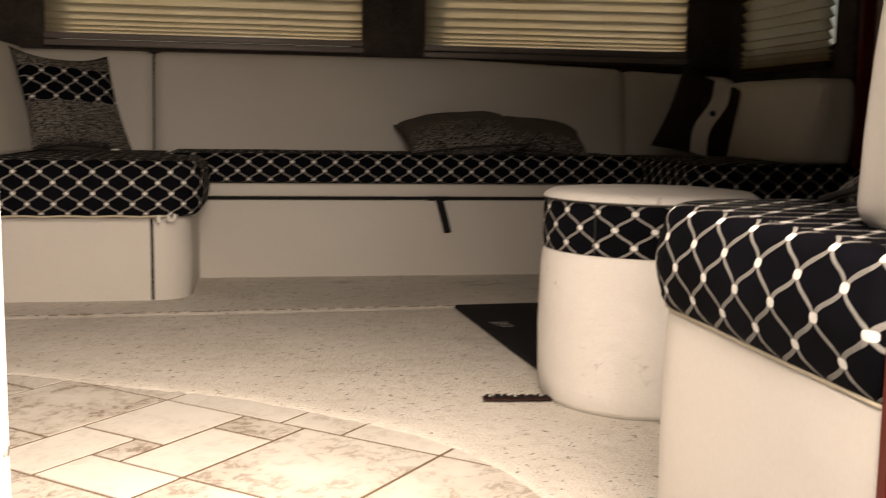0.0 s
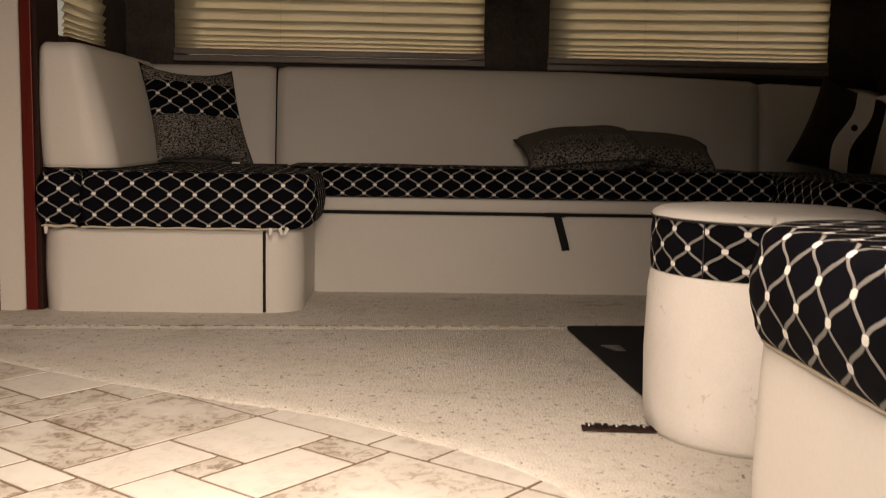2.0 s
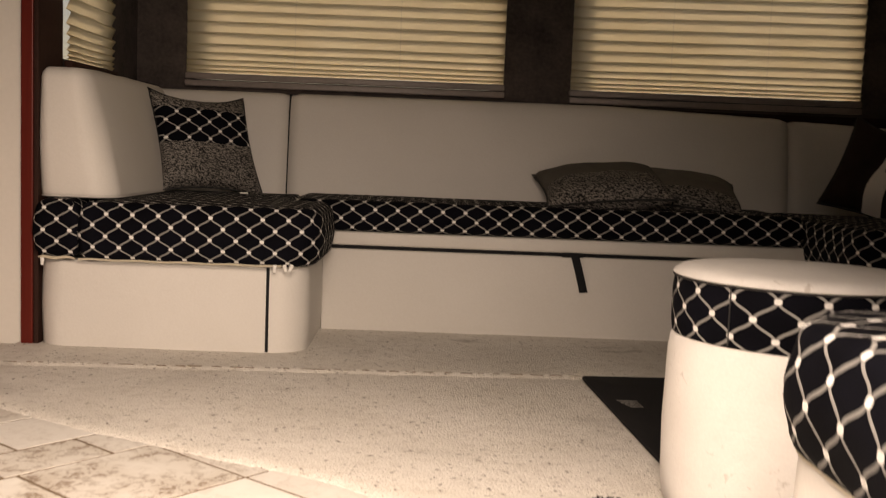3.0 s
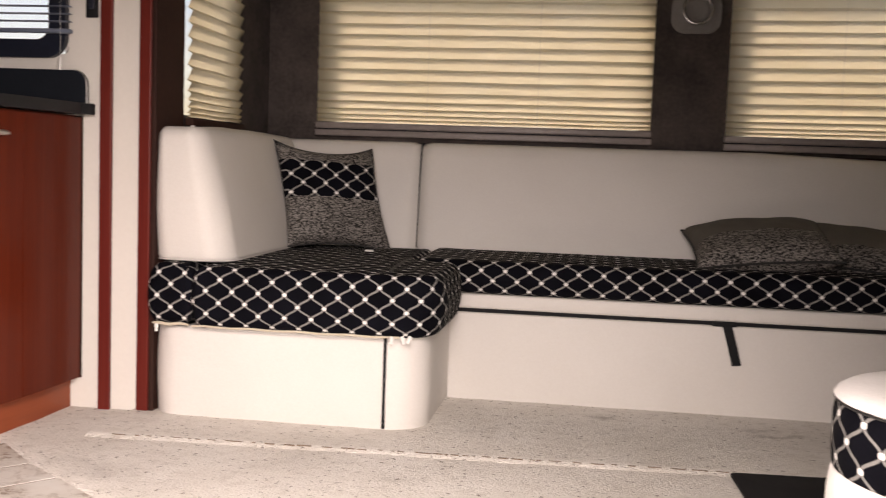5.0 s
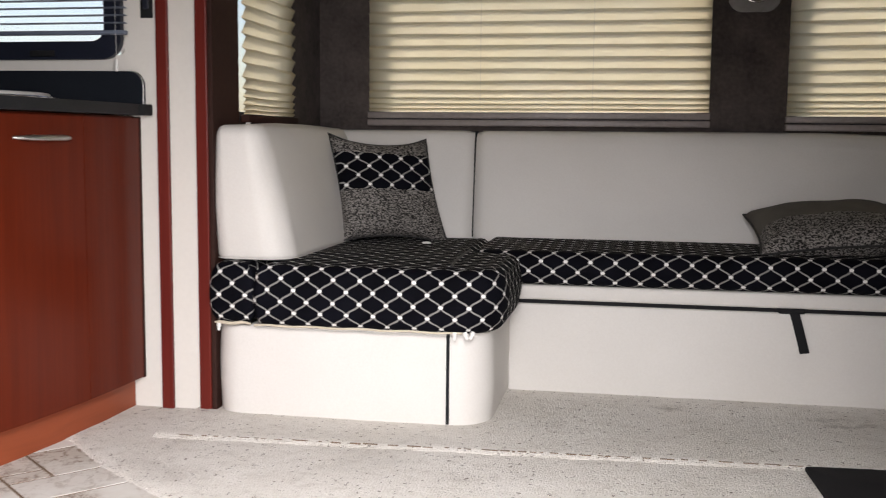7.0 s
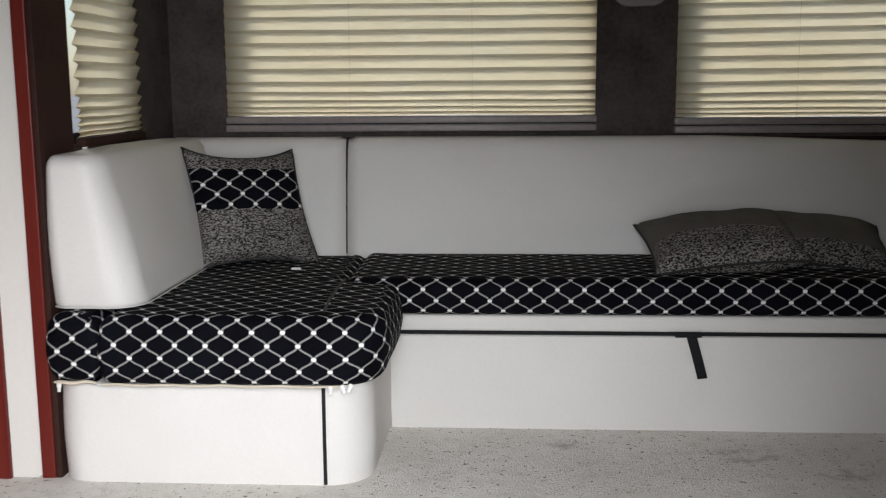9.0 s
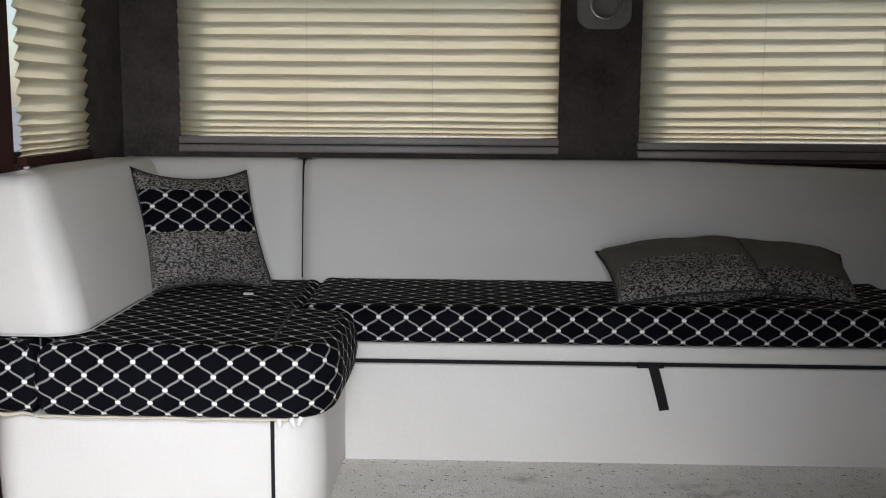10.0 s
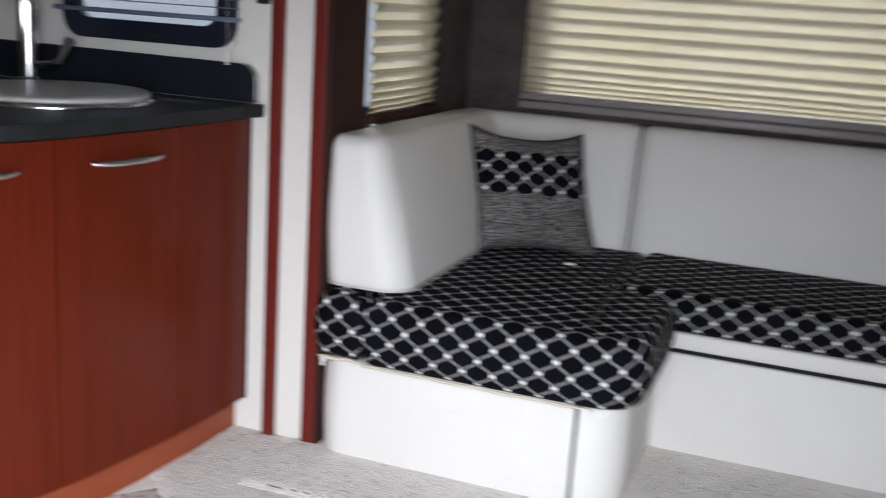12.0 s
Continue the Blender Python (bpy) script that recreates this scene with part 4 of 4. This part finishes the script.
# ---- mat, strip ----
mt = thing("floor_mat", "thin black floor mat under the ottoman", "mat", at=(0.688, 2.224, 0.0), rz=3.4)
part("pad", loft(outline_rect(0.0, 0.80, -1.15, 0.0, (0.015,) * 4, step=0.05), [(0.0, 0.008), (0.0, 0.0145), (0.004, 0.0165)]), BLACK_MAT, mt)
for i in range(4):
    part("pale_line", box(0.032 + 0.006 * i, 0.085, -0.300 - 0.020 * i, -0.295 - 0.020 * i, 0.0166, 0.0176), GREY_PLASTIC, mt, "worn grey line")
stp = thing("carpet_badge", "short dark metal strip with raised marks on the carpet", "strip", at=(0.556, 1.169, 0.008), rz=-5)
part("plate", box(0.0, 0.215, -0.017, 0.015, 0.0, 0.0035, 0.001), DARK_TRIM, stp)
rng = random.Random(5)
for i in range(11):
    part("raised_mark", box(0.008 + 0.018 * i, 0.008 + 0.018 * i + rng.uniform(0.008, 0.014), -0.017 + rng.uniform(0, 0.007), 0.016 + rng.uniform(-0.006, 0.002), 0.0035, 0.0065, 0.0008), BLACK_GAP, stp)
    if i % 3 == 0:
        part("pale_mark", box(0.012 + 0.018 * i, 0.016 + 0.018 * i, -0.008, 0.006, 0.0065, 0.008, 0.0006), WHITE_PLASTIC, stp)

# ---- kitchen ----
CURVE = ((-1.168, YM - 0.003), (-1.172, 2.30), (-1.182, 2.15), (-1.200, 2.00), (-1.222, 1.85), (-1.262, 1.70), (-1.33, 1.55), (-1.43, 1.41), (-1.57, 1.30), (-1.76, 1.23), (-2.0, 1.19), (-2.6, 1.18))


def smooth_curve(ctrl, step=0.02):
    """Catmull-Rom line through the control points, evenly spaced."""
    out = []
    c = [Vector(p) for p in ctrl]
    for i in range(len(c) - 1):
        p0, p1, p2, p3 = c[max(0, i - 1)], c[i], c[i + 1], c[min(len(c) - 1, i + 2)]
        k = max(2, int((p2 - p1).length / step))
        for j in range(k):
            s = j / k
            out.append(0.5 * ((2 * p1) + (p2 - p0) * s + (2 * p0 - 5 * p1 + 4 * p2 - p3) * s * s + (3 * p1 - p0 - 3 * p2 + p3) * s ** 3))
    out.append(c[-1])
    return out


FRONT = smooth_curve(CURVE)
FN = []
for i, p in enumerate(FRONT):
    d = FRONT[min(i + 1, len(FRONT) - 1)] - FRONT[max(i - 1, 0)]
    FN.append(Vector((-d.y, d.x)).normalized())
ARC = [0.0]
for a, b in zip(FRONT, FRONT[1:]):
    ARC.append(ARC[-1] + (b - a).length)


def curved_slab(s0, s1, z0, z1, out0, out1, step=0.02):
    """A panel that follows the counter front between two arc lengths, standing out from out0 to out1."""
    bm = bmesh.new()
    k = max(2, int((s1 - s0) / step))
    rows = []
    for i in range(k + 1):
        s = s0 + (s1 - s0) * i / k
        j = max(0, min(len(ARC) - 2, next((q for q in range(len(ARC) - 1) if ARC[q + 1] >= s), len(ARC) - 2)))
        f = (s - ARC[j]) / (ARC[j + 1] - ARC[j])
        p, n_ = FRONT[j].lerp(FRONT[j + 1], f), FN[j].lerp(FN[j + 1], f).normalized()
        a, b = p + n_ * out0, p + n_ * out1
        rows.append([bm.verts.new((a.x, a.y, z0)), bm.verts.new((b.x, b.y, z0)), bm.verts.new((b.x, b.y, z1)), bm.verts.new((a.x, a.y, z1))])
    for a, b in zip(rows, rows[1:]):
        for q in range(4):
            bm.faces.new((a[q], a[(q + 1) % 4], b[(q + 1) % 4], b[q]))
    bm.faces.new(rows[0])
    bm.faces.new(list(reversed(rows[-1])))
    bmesh.ops.recalc_face_normals(bm, faces=bm.faces)
    return bm


def arc_point(s, out):
    j = next((q for q in range(len(ARC) - 1) if ARC[q + 1] >= s), len(ARC) - 2)
    f = (s - ARC[j]) / (ARC[j + 1] - ARC[j])
    p, n_ = FRONT[j].lerp(FRONT[j + 1], f), FN[j].lerp(FN[j + 1], f).normalized()
    return p + n_ * out


kc = thing("kitchen_cabinet", "curved cherry wood kitchen cabinet with closed doors", "cabinet")
OUT = 1.0 if FN[10].x > 0 else -1.0


def plan_poly(off, z0, z1):
    pts = [p + q * off * OUT for p, q in zip(FRONT, FN)]
    pts = [p for p in pts if p.y < YM]
    ring = [Vector((p.x, p.y, z0)) for p in pts] + [Vector((-2.6, YM - 0.003, z0)), Vector((pts[0].x, YM - 0.003, z0))]
    return extrude_poly(ring, Vector((0, 0, z1 - z0)))


part("body", plan_poly(-0.022, 0.0925, 0.868), CHERRY, kc, smooth=False)
part("kick_board", plan_poly(-0.034, 0.0, 0.092), CHERRY_KICK, kc, "lighter cherry kick board set back under the doors", smooth=False)
part("end_filler", curved_slab(0.010, 0.292, 0.096, 0.862, -0.0215 * OUT, 0.0), CHERRY, kc, "plain cherry end panel")
part("end_edge", curved_slab(-0.0, 0.009, 0.094, 0.866, -0.0215 * OUT, 0.002 * OUT), DARK_TRIM, kc, "dark edge strip")
for s0, s1 in ((0.296, 0.655), (0.659, 1.02), (1.024, 1.40), (1.404, 1.80)):
    dr = part("door", curved_slab(s0, s1, 0.096, 0.862, -0.0215 * OUT, 0.001 * OUT), CHERRY, kc, "flat cherry door")
    mid = s0 + (0.165 if s0 < 0.5 else (s1 - s0) / 2)
    hp = [arc_point(mid + 0.104 * f, (0.004 + 0.024 * (1 - f ** 4)) * OUT) for f in (-1, -0.85, -0.6, -0.3, 0, 0.3, 0.6, 0.85, 1)]
    part("handle", tube([Vector((p.x, p.y, 0.804)) for p in hp], [0.004, 0.0055, 0.007, 0.0075, 0.0075, 0.0075, 0.007, 0.0055, 0.004], 8), SATIN, dr, "satin metal bow handle")

ct = thing("countertop", "dark speckled countertop with a rounded nose end", "countertop")
topc = [p + q * 0.028 * OUT for p, q in zip(FRONT, FN) if p.y < YM - 0.06]
ring = [Vector((p.x, p.y, 0.870)) for p in ([Vector((-1.119, YM - 0.020)), Vector((-1.117, YM - 0.035)), Vector((-1.125, YM - 0.055))] + topc + [Vector((-2.6, YM - 0.020))])]
part("slab", extrude_poly(ring, Vector((0, 0, 0.032)), 0.004), COUNTER, ct, smooth=False)

part("edge_band", curved_slab(0.062, 1.9, 0.8705, 0.9015, 0.0284 * OUT, 0.033 * OUT), COUNTER, ct, "dark rounded front edge")

bs = thing("backsplash", "dark backsplash with a rounded end above the countertop", "backsplash")
pts = [(-2.6, 0.9025), (-1.149, 0.9025), (-1.149, 0.955)] + [(-1.189 + 0.040 * math.cos(radians(a)), 0.955 + 0.043 * math.sin(radians(a))) for a in (15, 30, 45, 60, 75, 90)] + [(-2.6, 1.008)]
part("panel", extrude_poly([Vector((x, YM - 0.001, z)) for x, z in pts], Vector((0, -0.018, 0)), 0.003), SPLASH, bs, smooth=False)
part("end_trim", tube([Vector((x, YM - 0.0175, z)) for x, z in pts[1:9]], 0.0018, 6), SATIN, bs, "thin bright trim line round the end")


def round_frame(x0, x1, z0, z1, r, wdt, y0, y1):
    """A rounded rectangular ring standing in an x-z plane."""
    bm = bmesh.new()
    outer = outline_rect(x0, x1, z0, z1, (r,) * 4, 8, 0.5)
    inner = outline_rect(x0 + wdt, x1 - wdt, z0 + wdt, z1 - wdt, (max(r - wdt * 0.4, 0.01),) * 4, 8, 0.5)
    lay = [[bm.verts.new((p.x, y, p.y)) for p in ln] for y in (y0, y1) for ln in (outer, inner)]
    n = len(outer)
    for i in range(n):
        j = (i + 1) % n
        for a, b in ((0, 1), (1, 3), (3, 2), (2, 0)):
            bm.faces.new((lay[a][i], lay[a][j], lay[b][j], lay[b][i]))
    bmesh.ops.recalc_face_normals(bm, faces=bm.faces)
    return bm


kw = thing("window_5", "kitchen window with a dark rounded frame", "window", "", "structure")
part("window_frame", round_frame(-1.745, -1.214, 1.032, 1.52, 0.06, 0.052, YM - 0.022, YM - 0.001), NAVY_FRAME, kw, "dark navy rounded frame")
pn = part("pane", box(-1.7345, -1.2255, YM + 0.02, YM + 0.025, 1.0455, 1.4995), GLASS, kw, "clear glass pane", False)
pn.visible_shadow = False
part("latch", box(-1.50, -1.42, YM - 0.032, YM - 0.022, 1.040, 1.058, 0.004), BLACK_GAP, kw, "small window latch")

bl = thing("mini_blind", "blue-grey mini blind partly lowered over the kitchen window", "blind")
for i in range(17):
    z = 1.133 + 0.0215 * i
    s = part("slat", extrude_poly([Vector((-1.755, YM - 0.046, z + 0.0012)), Vector((-1.188, YM - 0.046, z + 0.0012)), Vector((-1.188, YM - 0.028, z - 0.0012)), Vector((-1.755, YM - 0.028, z - 0.0012))], Vector((0, 0, 0.0012))), SLAT_BLUE, bl, smooth=False)
part("bottom_rail", box(-1.755, -1.187, YM - 0.052, YM - 0.026, 1.100, 1.112, 0.003), SLAT_BLUE, bl, "slim bottom rail")
part("cord", tube([Vector((-1.212, YM - 0.054, 1.50)), Vector((-1.213, YM - 0.054, 1.25)), Vector((-1.213, YM - 0.050, 1.03))], 0.0006, 6), WHITE_PLASTIC, bl)
part("tassel", tube([Vector((-1.213, YM - 0.050, 1.03)), Vector((-1.214, YM - 0.050, 0.995))], [0.003, 0.005], 8), WHITE_PLASTIC, bl, "small white cord tassel")
part("hold_down", tube([Vector((-1.205, YM - 0.02, 1.062)), Vector((-1.200, YM - 0.03, 1.055)), Vector((-1.205, YM - 0.03, 1.047)), Vector((-1.212, YM - 0.022, 1.05))], 0.002, 6), SATIN, bl, "small metal hook")

sw = thing("wall_switch", "black rocker switch plate on the cream wall", "switch")
part("plate", box(-1.160, -1.121, YM - 0.007, YM - 0.0005, 1.150, 1.262, 0.003), BLACK_GAP, sw)
part("rocker", box(-1.149, -1.132, YM - 0.010, YM - 0.0075, 1.175, 1.237, 0.002), NAVY_FRAME, sw)

sk = thing("kitchen_sink", "round steel sink with a flat cover in the countertop", "sink")
SKC = (-1.52, 2.12)
part("rim", loft(outline_circle(*SKC, 0.25, 48), [(0.0, 0.903), (0.0, 0.910), (0.012, 0.914)], 0.0, cap_rings=3), CHROME, sk, "brushed steel rim")
part("cover", loft(outline_circle(*SKC, 0.228, 48), [(0.0, 0.9145), (0.0, 0.920), (0.004, 0.923)], 0.002), SINK_GREY, sk, "grey sink cover")
fc = thing("faucet", "chrome kitchen faucet behind the sink", "faucet")
part("base", loft(outline_circle(-1.775, 2.33, 0.034, 24), [(0.0, 0.903), (0.0, 0.914), (0.008, 0.922)]), CHROME, fc)
part("spout", tube([Vector((-1.775, 2.33, 0.915)), Vector((-1.775, 2.33, 1.12)), Vector((-1.770, 2.31, 1.17)), Vector((-1.752, 2.26, 1.195)), Vector((-1.732, 2.21, 1.18)), Vector((-1.722, 2.185, 1.14))], 0.026, 12), CHROME, fc)
part("lever", tube([Vector((-1.755, 2.325, 0.955)), Vector((-1.70, 2.318, 0.958)), Vector((-1.655, 2.312, 0.972)), Vector((-1.622, 2.308, 1.028))], [0.010, 0.009, 0.010, 0.013], 8), CHROME, fc, "flat chrome lever")

# ---- reading lamp on the brown pier ----
rl = thing("reading_lamp", "round grey reading lamp on the brown pier, switched off", "wall lamp")
LX, LZ = 0.658, 1.345


def plate(cx, cz, w, h, r, y0, y1):
    return extrude_poly([Vector((p.x, y1, p.y)) for p in outline_rect(cx - w / 2, cx + w / 2, cz - h / 2, cz + h / 2, (r,) * 4, 8, 0.5)], Vector((0, y0 - y1, 0)), 0.004)


part("wall_plate", plate(LX, LZ, 0.178, 0.150, 0.05, YB - 0.016, YB - 0.0005), GREY_PLASTIC, rl, "grey wall plate", False)
cup = part("lamp_cup", loft(outline_circle(0, 0, 0.052, 32), [(0.010, 0.0), (0.0, 0.012), (-0.004, 0.042), (0.0, 0.048), (0.008, 0.046), (0.010, 0.030)], -0.004), GREY_PLASTIC, rl, "grey lamp cup")
cup.matrix_local = pose(LX, YB - 0.014, LZ + 0.004, 90, 0, 0)
rg = part("ring", tube([Vector((0.050 * math.cos(2 * math.pi * i / 32), 0.050 * math.sin(2 * math.pi * i / 32), 0.049)) for i in range(32)], 0.0055, 8, True), CHROME, rl, "bright chrome ring")
rg.matrix_local = pose(LX, YB - 0.014, LZ + 0.004, 90, 0, 0)

# ---- floor tiles, cut in a mixed-size pattern laid slantwise ----
TA = radians(-40.0)
TO = Vector((0.179, 1.035))
E1, E2 = Vector((math.cos(TA), math.sin(TA))), Vector((-math.sin(TA), math.cos(TA)))
# one repeat of the pattern: p0, p1, q0, q1 in metres
UNIT = ((-0.66, -0.36, -0.30, 0.0), (-0.36, -0.148, -0.22, 0.0), (-0.148, 0.0, -0.092, 0.0), (-0.148, 0.0, -0.325, -0.092), (-0.36, -0.215, -0.45, -0.22), (-0.215, -0.148, -0.325, -0.22),
        (-0.215, 0.0, -0.45, -0.325), (-0.66, -0.36, -0.45, -0.30))
floor_tiles = bpy.data.objects["floor"]
tile_meshes = {}


def tile_mesh(w, h):
    key = (round(w, 3), round(h, 3))
    if key not in tile_meshes:
        g = 0.0040
        bm = box(-w / 2 + g, w / 2 - g, -h / 2 + g, h / 2 - g, -0.0055, 0.0, 0.0)
        bmesh.ops.bevel(bm, geom=[e for e in bm.edges if abs(e.verts[0].co.z - e.verts[1].co.z) > 0.003], offset=0.0012, segments=1, profile=0.5, affect='EDGES')
        me = bpy.data.meshes.new("tile")
        bm.to_mesh(me)
        bm.free()
        me.materials.append(TILE)
        tile_meshes[key] = me
    return tile_meshes[key]


def lay_tile(p0, p1, q0, q1):
    c = TO + E1 * (p0 + p1) / 2 + E2 * (q0 + q1) / 2
    r = 0.5 * math.hypot(p1 - p0, q1 - q0)
    if not (-1.35 < c.x < 0.95) or c.y > edge_y(c.x) + 0.36 or c.y < YD + 0.01 + r:
        return
    me = tile_mesh(p1 - p0, q1 - q0)
    place = pose(c.x, c.y, random.uniform(-0.0004, 0.0004), 0, 0, math.degrees(TA))
    if DOOR[0] - r < c.x < DOOR[1] + r and c.y - r < YD + 0.422:
        bm = bmesh.new()
        bm.from_mesh(me)
        inv = place.inverted()
        bmesh.ops.bisect_plane(bm, geom=bm.verts[:] + bm.edges[:] + bm.faces[:], plane_co=inv @ Vector((0, YD + 0.422, 0)), plane_no=inv.to_3x3() @ Vector((0, 1, 0)), clear_inner=True)
        if not bm.faces:
            bm.free()
            return
        me = bpy.data.meshes.new("tile")
        bm.to_mesh(me)
        bm.free()
        me.materials.append(TILE)
    o = new("tile", me)
    o.parent = floor_tiles
    o.matrix_local = place


BW, BH = 0.66, 0.45
for a in range(-4, 4):
    for b in range(-4, 4):
        for p0, p1, q0, q1 in UNIT:
            # the row below slips by a third, as the layer did
            sl = 0.0 if b == 0 else 0.30 * b
            if b == 0 and a == 1:
                continue
            lay_tile(p0 + a * BW + sl, p1 + a * BW + sl, q0 + b * BH, q1 + b * BH)
for p0, p1, q0, q1 in ((0.0, 0.30, -0.325, 0.0), (0.30, 0.60, -0.325, 0.0), (0.0, 0.19, -0.45, -0.325), (0.19, 0.66, -0.45, -0.325), (0.60, 0.66, -0.325, 0.0)):
    lay_tile(p0, p1, q0, q1)
